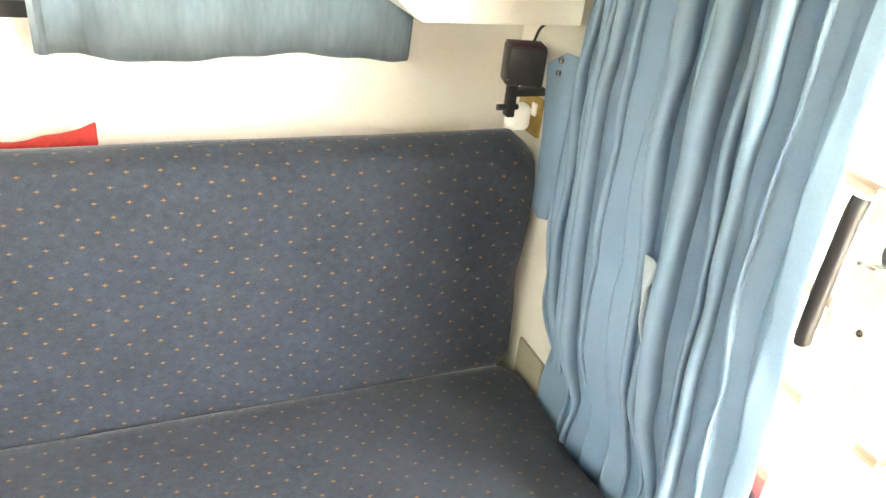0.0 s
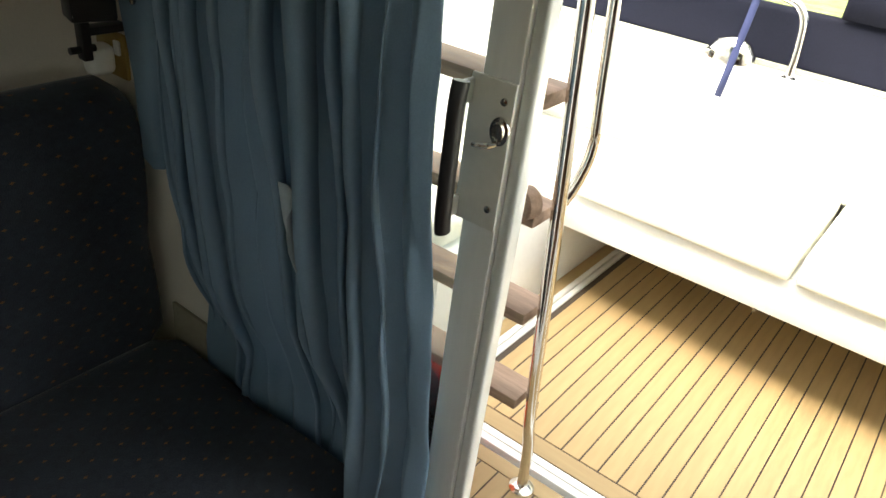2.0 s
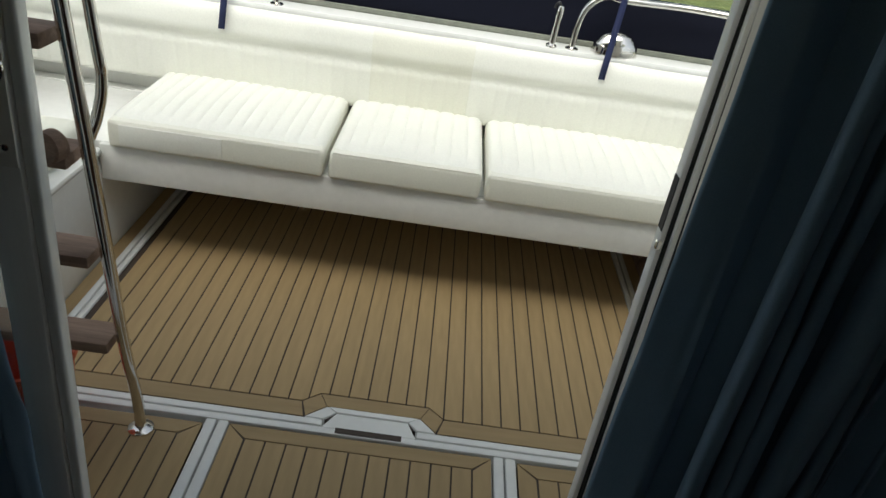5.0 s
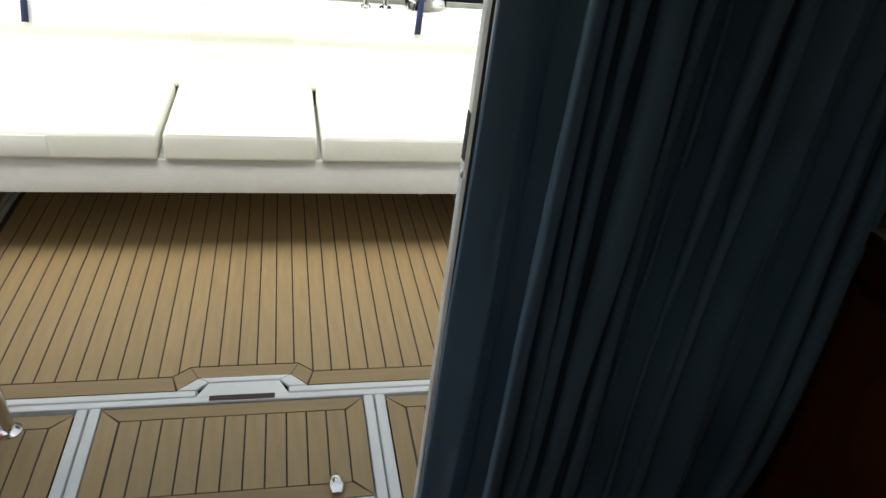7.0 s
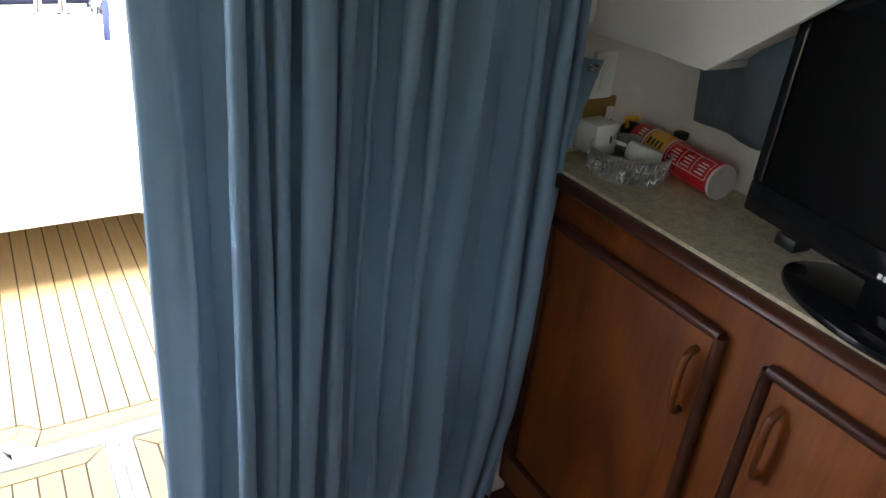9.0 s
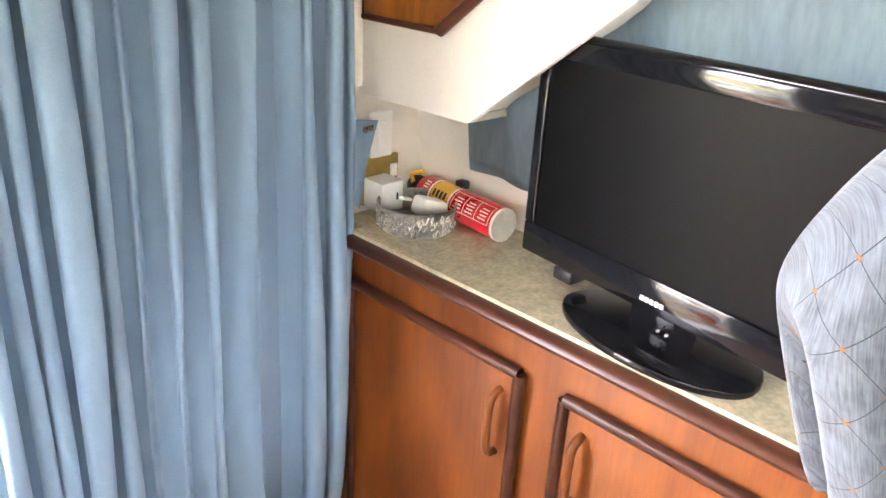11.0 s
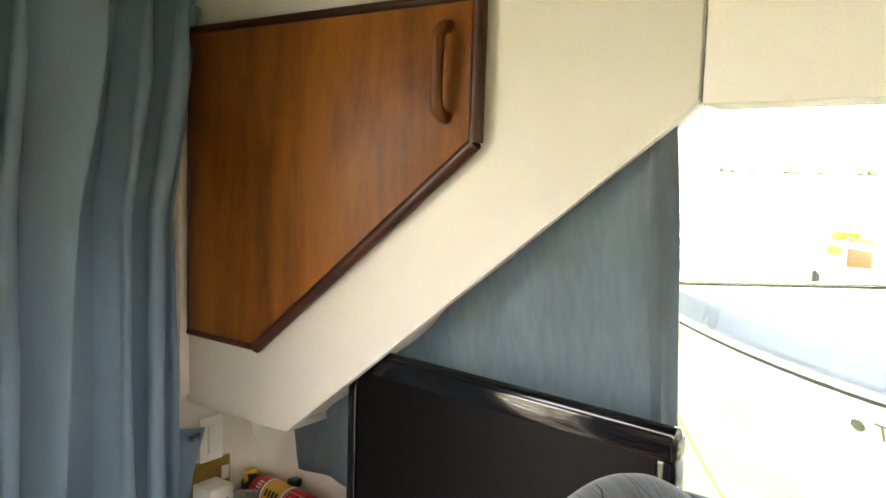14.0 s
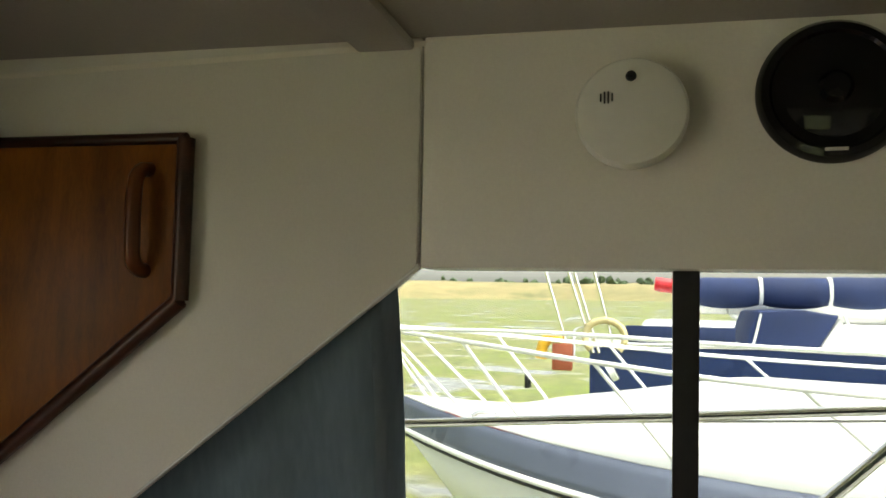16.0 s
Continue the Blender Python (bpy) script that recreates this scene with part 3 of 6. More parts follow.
# lockers above the side windows, with a sloping lower edge
def locker(name, side, xf, pts, ynear, zb, label):
    e = thing(name, (xf, 0.2, zb), label, "locker", kind="structure")
    part("face", prism(bmesh.new(), pts, "x", xf, xf + 0.018 * side, 0.0025), M_PANEL, e)
    (ya, za), (yb, zb2), (yc, zc) = pts[0], pts[1], pts[2]
    wall = (xr if side > 0 else xl)
    bm = bmesh.new()
    back = lambda z: wall(z) + 0.02 * side
    f = xf + 0.018 * side
    v = [bm.verts.new(c) for c in ((f, ya, za), (f, yb, zb2), (back(zb2), yb, zb2), (back(za), ya, za), (f, ya, za + 0.012), (f, yb, zb2 + 0.012), (back(zb2), yb, zb2 + 0.012), (back(za), ya, za + 0.012))]
    for q in ((0, 1, 2, 3), (7, 6, 5, 4), (0, 4, 5, 1), (1, 5, 6, 2), (2, 6, 7, 3), (3, 7, 4, 0)):
        bm.faces.new([v[k] for k in q])
    part("bottom_board", bm, M_PANEL, e, smooth=False)
    bm = bmesh.new()
    v = [bm.verts.new(c) for c in ((f, yb, zb2 + 0.014), (f, yc, zc + 0.014), (back(zc), yc, zc + 0.014), (back(zb2), yb, zb2 + 0.014), (f, yb, zb2 + 0.03), (f, yc, zc + 0.03), (back(zc), yc, zc + 0.03), (back(zb2), yb, zb2 + 0.03))]
    for q in ((0, 1, 2, 3), (7, 6, 5, 4), (0, 4, 5, 1), (1, 5, 6, 2), (2, 6, 7, 3), (3, 7, 4, 0)):
        bm.faces.new([v[k] for k in q])
    part("sloping_board", bm, M_PANEL, e, smooth=False)
    return e


lk = locker("locker", 1, 1.187, [(0.735, 1.124), (0.45, 1.127), (-0.226, 1.662), (-0.226, 1.93), (0.735, 1.955)], 0.735, 1.124,
            "cream overhead locker with a sloping lower edge")
part("seam", a_box(1.1868, 1.189, -0.2286, -0.2271, 1.662, 1.926), M_CEIL, lk)
part("edge_bead", tube(bmesh.new(), [(1.189, 0.448, 1.1305), (1.189, -0.228, 1.6650)], 0.0025, 8), M_GEL, lk, "pale edge bead")
part("post", a_box(1.165, 1.187, 0.722, 0.739, 1.14, 1.926, 0.003), M_LINER, lk)
hd = thing("header_panel", (1.187, -1.2, 1.662), "cream header panel over the window", "wall panel", kind="structure")
part("face", a_box(1.186, 1.204, -2.4, -0.23, 1.662, 1.926, 0.0025), M_PANEL, hd)
part("soffit", a_box(1.204, 1.262, -2.4, -0.23, 1.662, 1.674), M_PANEL, hd)
lk2 = locker("locker", -1, -1.28, [(0.735, 1.152), (0.412, 1.154), (-0.225, 1.662), (-0.225, 1.93), (0.735, 1.955)], 0.735, 1.152,
             "cream overhead locker with a sloping lower edge")
hd2 = thing("header_panel", (-1.28, -1.2, 1.662), "cream header panel over the window", "wall panel", kind="structure")
part("face", a_box(-1.298, -1.28, -2.4, -0.229, 1.662, 1.926, 0.0025), M_PANEL, hd2)
part("soffit", a_box(-1.48, -1.298, -2.4, -0.229, 1.662, 1.674), M_PANEL, hd2)


# teak locker door in the starboard locker
def cup_handle(bm, x, y, z0, z1, out, r=0.0085):
    pts = [(x, y, z0 - 0.002), (x - out * 0.6, y, z0 + 0.002), (x - out, y, z0 + 0.022), (x - out, y, z1 - 0.022), (x - out * 0.6, y, z1 - 0.002), (x, y, z1 + 0.002)]
    return tube(bm, smooth_path(pts, 5), r, 10, 1.0)


poly = [(0.706, 1.270), (0.513, 1.268), (0.067, 1.620), (0.067, 1.817), (0.706, 1.829)]
ld = part("door", prism(bmesh.new(), poly, "x", 1.172, 1.1855, 0.002), M_FLAME, lk, "orange flame-figured teak door")
for a, b, r in ((0, 1, 0.006), (1, 2, 0.0105), (2, 3, 0.0105), (3, 4, 0.0075), (4, 0, 0.003)):
    (ya, za), (yb, zb) = poly[a], poly[b]
    part("edging", tube(bmesh.new(), [(1.173, ya, za), (1.173, yb, zb)], r, 10), M_DARKWOOD, ld, "dark mahogany edging")
part("handle", cup_handle(bmesh.new(), 1.173, 0.117, 1.657, 1.778, 0.026, 0.0092), M_PULL, ld, "turned teak pull handle")

# smoke alarm and loudspeaker on the header
sm = thing("smoke_alarm", (1.186, -0.458, 1.76), "white round smoke alarm on the header panel", "smoke alarm")
bm = bmesh.new()
lathe(bm, [(0.001, 0), (0.05, 0.0), (0.052, 0.004), (0.0565, 0.009), (0.0565, 0.022), (0.0535, 0.028), (0.045, 0.031), (0.001, 0.033)], (1.186, -0.458, 1.82), (-1, 0, 0), 48)
part("case", bm, M_WHITEPL, sm)
bm = bmesh.new()
lathe(bm, [(0.001, 0), (0.0055, 0.0), (0.005, 0.003), (0.0035, 0.0035), (0.001, 0.001)], (1.1545, -0.458, 1.855), (-1, 0, 0), 16)
part("test_button", bm, M_MATBLACK, sm)
for k in range(4):
    y = -0.4405 + 0.0038 * k
    h = 0.006 if k in (1, 2) else 0.004
    part("sounder_slot", a_box(1.1525, 1.1545, y, y + 0.0018, 1.834 - h, 1.834 + h), M_MATBLACK, sm)
sp = thing("loudspeaker", (1.186, -0.648, 1.766), "round black flush loudspeaker in the header panel", "loudspeaker")
bm = bmesh.new()
lathe(bm, [(0.001, 0), (0.0705, 0.0), (0.0705, 0.006), (0.066, 0.012), (0.059, 0.013), (0.056, 0.010), (0.001, 0.007)], (1.186, -0.648, 1.836), (-1, 0, 0), 56)
part("rim", bm, M_BLACK, sp)
bm = bmesh.new()
lathe(bm, [(0.001, 0), (0.052, 0.0), (0.04, 0.004), (0.02, 0.007), (0.001, 0.008)], (1.1785, -0.648, 1.836), (-1, 0, 0), 40)
part("grille", bm, M_BLACK, sp)
bm = bmesh.new()
lathe(bm, [(0.001, 0), (0.017, 0.0), (0.012, 0.006), (0.001, 0.008)], (1.172, -0.648, 1.838), (-1, 0, 0), 24)
part("dust_cap", bm, M_BLACK, sp)
part("badge", a_box(1.171, 1.174, -0.658, -0.638, 1.776, 1.779), M_LABEL, sp, "small pale badge bar")

# ---- starboard cabinet ----
cab = thing("cabinet", (1.25, -0.3, FLOOR), "orange teak side cabinet with dark-edged doors", "cabinet")
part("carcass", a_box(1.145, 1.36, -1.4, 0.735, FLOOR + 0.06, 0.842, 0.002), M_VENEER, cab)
part("plinth", a_box(1.17, 1.36, -1.4, 0.735, FLOOR, FLOOR + 0.06), M_DARKWOOD, cab)
for y0, y1, hy in ((0.2455, 0.679, 0.281), (-0.285, 0.1535, 0.114), (-0.85, -0.36, -0.80)):
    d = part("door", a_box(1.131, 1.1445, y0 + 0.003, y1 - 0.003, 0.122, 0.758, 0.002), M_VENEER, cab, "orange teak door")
    for (ya, za), (yb, zb) in (((y0, 0.118), (y1, 0.118)), ((y1, 0.118), (y1, 0.762)), ((y1, 0.762), (y0, 0.762)), ((y0, 0.762), (y0, 0.118))):
        s = [(1.133, ya, za), (1.133, yb, zb)]
        part("edging", tube(bmesh.new(), s, 0.0115, 10), M_DARKWOOD, d, "dark mahogany edging")
    part("handle", cup_handle(bmesh.new(), 1.132, hy, 0.590, 0.714, 0.027, 0.0078), M_PULL, d, "brown turned wooden pull")
part("end_stile", a_box(1.15, 1.16, 0.736, 0.739, FLOOR + 0.06, 0.842), M_DARKWOOD, cab)
top = thing("worktop", (1.25, -0.3, 0.845), "beige speckled laminate worktop with dark wooden nosing", "worktop")
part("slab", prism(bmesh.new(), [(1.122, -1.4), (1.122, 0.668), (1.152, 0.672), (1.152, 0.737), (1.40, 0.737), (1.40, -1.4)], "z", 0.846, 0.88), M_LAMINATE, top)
bm = bmesh.new()
tube(bm, [(1.115, -1.4, 0.861), (1.115, 0.668, 0.861)], 0.0205, 12, 0.62, up=(0, 0, 1))
part("nosing", bm, M_DARKWOOD, top, "dark rounded wooden nosing")

# television
tv = thing("television", (1.2, 0.05, 0.885), "black flat television on a glossy oval stand", "television")
TY, TX = 0.045, 1.187
rot = Matrix.Translation((TX, TY, 0)) @ Matrix.Rotation(radians(-7.5), 4, "Z") @ Matrix.Translation((-TX, -TY, 0))


def tv_part(name, bm, mat, label="", parent=None, smooth=True):
    bmesh.ops.transform(bm, matrix=rot, verts=bm.verts)
    return part(name, bm, mat, parent or tv, label, smooth)


ya, yb, za, zb = -0.237, 0.336, 0.934, 1.285
bm = bmesh.new()
for args in ((ya, yb, za, za + 0.052), (ya, yb, zb - 0.03, zb), (ya, ya + 0.021, za + 0.052, zb - 0.03), (yb - 0.021, yb, za + 0.052, zb - 0.03)):
    box(bm, TX - 0.008, TX + 0.03, *args, 0.004)
bez = tv_part("bezel", bm, M_BLACK)
tv_part("screen", a_box(TX - 0.002, TX + 0.02, ya + 0.018, yb - 0.018, za + 0.048, zb - 0.027), M_SCREEN, "dark matt screen")
tv_part("back_shell", a_box(TX + 0.03, TX + 0.06, ya + 0.03, yb - 0.03, za + 0.03, zb - 0.03, 0.012), M_MATBLACK)
bm = bmesh.new()
tube(bm, [(TX + 0.006, ya, zb - 0.002), (TX + 0.006, yb, zb - 0.002)], 0.011, 10)
tv_part("top_edge", bm, M_BLACK)
for k in range(5):
    tv_part("maker_mark", a_box(TX - 0.0095, TX - 0.008, 0.080 - 0.0085 * k, 0.0862 - 0.0085 * k, za + 0.015, za + 0.022), M_LABEL, "pale maker's mark bar", bez)
bm = bmesh.new()
prism(bm, [(TX + 0.01 + 0.115 * math.cos(a) * (1 if math.cos(a) > 0 else 0.75), 0.065 + 0.165 * math.sin(a)) for a in (2 * math.pi * k / 40 for k in range(40))], "z", 0.8805, 0.893, 0.004)
tv_part("stand_base", bm, M_BLACK, "glossy oval base")
tv_part("stand_neck", a_box(TX + 0.012, TX + 0.045, 0.015, 0.115, 0.892, 0.96, 0.006), M_BLACK)
for y in (0.055, 0.04):
    tv_part("neck_light", a_box(TX + 0.001, TX + 0.006, y - 0.002, y + 0.0015, 0.906, 0.909), M_LABEL)
tv_part("side_box", a_box(TX + 0.01, TX + 0.05, 0.235, 0.275, 0.9, 0.922, 0.004), M_MATBLACK)

# embossed bowl with odds and ends
bowl = thing("bowl", (1.265, 0.60, 0.88), "round embossed silver bowl on the worktop", "bowl")
BX, BY = 1.238, 0.614
bm = bmesh.new()
lathe(bm, [(0.001, 0.002), (0.071, 0.0), (0.075, 0.004), (0.077, 0.038), (0.079, 0.05), (0.0775, 0.052), (0.074, 0.048), (0.072, 0.006), (0.001, 0.005)], (BX, BY, 0.88), (0, 0, 1), 56)
part("bowl_wall", bm, M_BOWLDARK, bowl)
rnd = random.Random(5)
bm = bmesh.new()
for k in range(260):
    a, h = rnd.uniform(0, 2 * math.pi), rnd.uniform(0.007, 0.042)
    r = 0.0775
    p = [(BX + r * math.cos(a + s * 0.06), BY + r * math.sin(a + s * 0.06), 0.88 + h + 0.006 * math.sin(3 * s + k)) for s in (-1, -0.4, 0.4, 1)]
    tube(bm, p, [0.0006, 0.0017, 0.0017, 0.0006], 5)
part("embossing", bm, M_SILVER, bowl, "raised scroll embossing")
bm = bmesh.new()
prism(bm, [(BX - 0.02, BY - 0.035), (BX + 0.035, BY - 0.05), (BX + 0.045, BY - 0.005), (BX - 0.01, BY + 0.01)], "z", 0.906, 0.944, 0.009)
box(bm, BX - 0.03, BX - 0.005, BY + 0.012, BY + 0.024, 0.926, 0.932, 0.001)
bmesh.ops.rotate(bm, verts=bm.verts, cent=(BX, BY, 0.92), matrix=Matrix.Rotation(radians(18), 3, "Y"))
solid("plug_adapter", bm, M_WHITEPL, "white plug adapter lying in the bowl", "plug")
bm = bmesh.new()
bmesh.ops.create_uvsphere(bm, u_segments=14, v_segments=8, radius=0.009, matrix=Matrix.Translation((BX - 0.03, BY + 0.038, 0.90)))
for v in bm.verts:
    v.co.z = 0.9 + (v.co.z - 0.9) * 0.8
solid("orange_cap", bm, M_ORANGE, "small orange cap lying in the bowl", "cap")

# fire extinguisher lying at the wall
ext = thing("fire_extinguisher", (1.3, 0.56, 0.88), "red fire extinguisher lying on the worktop", "fire extinguisher")
e0, e1 = Vector((1.312, 0.452, 0.914)), Vector((1.338, 0.708, 0.914))
ax = (e1 - e0).normalized()


def on_ext(prof, mat, name, label="", sides=32):
    bm = bmesh.new()
    lathe(bm, prof, e0, ax, sides)
    return part(name, bm, mat, ext, label)


on_ext([(0.001, 0.002), (0.026, 0.004), (0.031, 0.0), (0.0325, 0.004), (0.0325, 0.225), (0.029, 0.238), (0.016, 0.246), (0.001, 0.247)], M_RED, "body", "red enamelled can", 40)
on_ext([(0.0325, 0.0005), (0.033, 0.0), (0.0333, 0.006), (0.0325, 0.0065)], M_WHITEPL, "rim", "pale rolled rim", 40)
on_ext([(0.001, -0.0005), (0.0285, -0.0012), (0.0325, -0.0004), (0.0325, 0.003), (0.001, 0.003)], M_BAREMETAL, "base_disc", "bare metal base", 32)
on_ext([(0.0326, 0.133), (0.0331, 0.133), (0.0331, 0.187), (0.0326, 0.187)], M_YELLOW, "yellow_band", "yellow band", 40)
for h in (0.128, 0.19):
    on_ext([(0.0326, h), (0.0332, h), (0.0332, h + 0.005), (0.0326, h + 0.005)], M_LABEL, "white_line", "", 40)
on_ext([(0.001, 0.245), (0.019, 0.245), (0.023, 0.252), (0.023, 0.275), (0.014, 0.288), (0.001, 0.288)], M_MATBLACK, "valve_head", "black valve head")
part("squeeze_lever", tube(bmesh.new(), [tuple(e0 + ax * 0.262 + Vector((-0.018, 0, 0.012))), tuple(e0 + ax * 0.278 + Vector((-0.012, 0, 0.026))), tuple(e0 + ax * 0.25 + Vector((0.0, 0, 0.036)))], 0.006, 8), M_YELLOW, ext, "yellow safety tag")
part("hanger_clip", a_box(1.335, 1.357, 0.585, 0.607, 0.94, 0.957, 0.003), M_MATBLACK, ext, "black clip")
side, upv = ax.cross(Vector((0, 0, 1))).normalized(), Vector((0, 0, 1))


def can_bar(a0, a1, h0, h1, mat, name, parent, lift=0.0334):
    """A thin printed bar on the can, from angle a0 to a1 and from h0 to h1 along it."""
    n = 5
    rows = []
    for h in (h0, h1):
        rows.append([tuple(e0 + ax * h + lift * (math.cos(a) * -side * -1 + math.sin(a) * upv)) for a in (a0 + (a1 - a0) * k / n for k in range(n + 1))])
    return part(name, sheet(rows), mat, parent)


facing = math.pi if side.x > 0 else 0.0
sg = -1 if side.x > 0 else 1
for h in (0.012, 0.05, 0.085, 0.121):
    can_bar(facing + sg * 0.05, facing + sg * 1.25, h, h + 0.0016, M_LABEL, "print_rule", ext)
for a in (0.05, 1.25):
    can_bar(facing + sg * a, facing + sg * (a + 0.04), 0.012, 0.1226, M_LABEL, "print_rule", ext)
for h in (0.02, 0.058, 0.093):
    for q in range(4):
        can_bar(facing + sg * (0.25 + 0.2 * q), facing + sg * (0.33 + 0.2 * q), h, h + 0.022 - 0.004 * (q % 2), M_LABEL, "print_bar", ext)
for q in range(4):
    can_bar(facing + sg * 0.35, facing + sg * 0.8, 0.142 + 0.011 * q, 0.149 + 0.011 * q, M_MATBLACK, "print_bar", ext)
for q in range(5):
    can_bar(facing + sg * (0.2 + 0.2 * q), facing + sg * (0.3 + 0.2 * q), 0.2, 0.215, M_LABEL, "print_bar", ext)

# switch, socket and plug on the starboard bulkhead
sw = thing("light_switch", (1.243, 0.738, 0.99), "white rocker light switch on the bulkhead", "light switch")
part("plate", a_box(1.216, 1.272, 0.729, 0.739, 0.99, 1.083, 0.003), M_WHITEPL, sw)
part("rocker", a_box(1.233, 1.255, 0.724, 0.730, 1.008, 1.066, 0.003), M_WHITEPL, sw)
so = thing("wall_socket", (1.245, 0.738, 0.90), "brass wall socket with white switch", "wall socket")
part("plate", a_box(1.196, 1.292, 0.731, 0.739, 0.893, 0.992, 0.003), M_BRASS, so, "brass face plate")
part("switch", a_box(1.268, 1.285, 0.725, 0.731, 0.945, 0.972, 0.002), M_WHITEPL, so, "white switch")
pl = thing("mains_plug", (1.21, 0.70, 0.892), "white square mains plug in the socket", "plug")
part("case", a_box(1.198, 1.256, 0.672, 0.73, 0.893, 0.956, 0.005), M_WHITEPL, pl)
part("mark", a_box(1.236, 1.239, 0.670, 0.6725, 0.918, 0.932), M_MATBLACK, pl)
bm = bmesh.new()
tube(bm, smooth_path([(1.140, 0.704, 0.84), (1.140, 0.697, 0.75), (1.142, 0.694, 0.62), (1.138, 0.692, 0.54), (1.128, 0.691, 0.515), (1.117, 0.693, 0.525), (1.11, 0.700, 0.58)], 6), 0.0035, 8)
solid("cable", bm, M_CABLE, "ivory cable looping down beside the cabinet", "cable")


# ---- curtains ----
def ramp_at(table, z):
    """Straight-line value at z from rising (z, value) pairs."""
    for (za, va), (zb, vb) in zip(table, table[1:]):
        if z <= zb:
            return va + (vb - va) * max(0.0, (z - za) / (zb - za))
    return table[-1][1]


def curtain(name, left, right, y0, ztop, zbot, knots, depths, seed, label, wall, stray=0.3, tuck=0.0, drift=0.014):
    """A gathered curtain between the edges left(z) and right(z): rounded hanging folds with narrow valleys at the knots, and a puckered heading."""
    n, rows, nz, per = len(depths), [], 84, 20
    for i in range(nz + 1):
        f = 0.05 * i / 14 if i < 14 else 0.05 + 0.95 * (i - 14) / (nz - 14)
        row = []
        for k in range(n):
            for s in range(per if k < n - 1 else per + 1):
                t = s / per
                z = ztop + (zbot - ztop) * f
                lo = knots[k] + (drift * noise.noise(Vector((k * 2.7, z * 1.0, seed))) if k else 0.0)
                hi = knots[k + 1] + (drift * noise.noise(Vector(((k + 1) * 2.7, z * 1.0, seed))) if k < n - 1 else 0.0)
                u = lo + (hi - lo) * t
                down = ztop - z
                open_out = min(1.0, 0.55 + down * 2.2)
                a = depths[k] * open_out * (0.9 + 0.5 * noise.noise(Vector((k * 3.3, z * 1.1, seed + 5))))
                low = max(0.0, min(1.0, (0.64 - z) / 0.26)) * max(0.0, min(1.0, (0.84 - u) / 0.12)) if tuck else 0.0
                low = low * low * (3 - 2 * low)
                a *= 1 - 0.35 * low
                lean = 0.5 + 0.34 * noise.noise(Vector((k * 1.9, z * 0.8, seed + 9)))
                w = 0.5 * t / lean if t < lean else 0.5 + 0.5 * (t - lean) / (1 - lean)
                hill = math.sin(math.pi * w) ** 0.88
                sag = noise.noise(Vector((u * 5 + seed, z * 1.7, 2.0)))
                crease = 1 - 2 * abs(noise.noise(Vector((u * 9 + 2.5 * z, z * 3.0 - 1.5 * u, seed * 1.7))))
                small = noise.noise(Vector((u * 42, z * 9, seed)))
                y = y0 + tuck * low - a * hill + 0.007 * sag + 0.016 * stray * (crease - 0.6) * min(1.0, down * 1.2) + 0.0016 * small
                x = left(z) + (right(z) - left(z)) * u
                if 0.01 < u < 0.99:
                    x += 0.3 * a * math.sin(2 * math.pi * w) + 0.006 * stray * crease
                if down < 0.085:
                    pinch = math.exp(-((down - 0.026) / 0.006) ** 2) + math.exp(-((down - 0.058) / 0.006) ** 2)
                    pucker = math.sin(u * 210 + 4 * noise.noise(Vector((u * 9, 1, seed))))
                    y += (0.012 * pucker - 0.004) * (1 - 0.6 * pinch) * (1 - down / 0.085) ** 0.5 + 0.005 * pinch
                row.append((x, min(y, wall(x)), z))
        rows.append(row)
    ob = solid(name, sheet(rows), M_CURTAIN, label, "curtain", "door curtains")
    thicken(ob, 0.0025)
    return rows


END_EDGE = [(0.0, 1.105), (0.3, 1.132), (0.85, 1.143), (1.5, 1.143), (1.86, 1.203), (1.95, 1.235)]
curtain("curtain", lambda z: 0.345 + 0.03 * min(z, 1.3), lambda z: ramp_at(END_EDGE, z),
        0.722, 1.935, 0.0, [0, 0.118, 0.19, 0.235, 0.28, 0.345, 0.42, 0.475, 0.55, 0.62, 0.80, 0.87, 0.945, 1.0],
        [0.036, 0.095, 0.075, 0.07, 0.105, 0.108, 0.045, 0.085, 0.085, 0.085, 0.09, 0.095, 0.05], 11,
        "gathered plain blue curtain drawn beside the cockpit door", lambda x: 0.734, 0.25)
LEFT_EDGE = [(0.0, -1.215), (0.34, -1.21), (0.48, -1.185), (0.577, -1.172), (0.65, -1.182), (0.767, -1.208), (1.1, -1.222), (1.95, -1.2)]
RIGHT_EDGE = [(0.0, -0.559), (0.31, -0.562), (0.49, -0.57), (0.7, -0.596), (0.84, -0.608), (0.93, -0.62), (1.1, -0.636), (1.26, -0.641), (1.95, -0.635)]
folds = curtain("curtain", lambda z: ramp_at(LEFT_EDGE, z), lambda z: ramp_at(RIGHT_EDGE, z), 0.722, 1.935, 0.03,
        [0, 0.06, 0.105, 0.15, 0.21, 0.28, 0.385, 0.50, 0.56, 0.64, 0.71, 0.77, 0.85, 0.92, 1.0], [0.03, 0.055, 0.048, 0.06, 0.075, 0.05, 0.035, 0.06, 0.065, 0.07, 0.05, 0.065, 0.045, 0.02], 6,
        "gathered blue curtain tucked behind the settee, with tape patch", lambda x: 0.757 if x < -1.08 else 0.784, 0.6, 0.062, 0.009)
# the tape patch and its loose corner; its pale colour paints a highlight
def cloth_y(x, z):
    """The foremost cloth at a place."""
    near = sorted((p for row in folds for p in row), key=lambda p: (p[0] - x) ** 2 + (p[2] - z) ** 2)[:8]
    return min(p[1] for p in near)


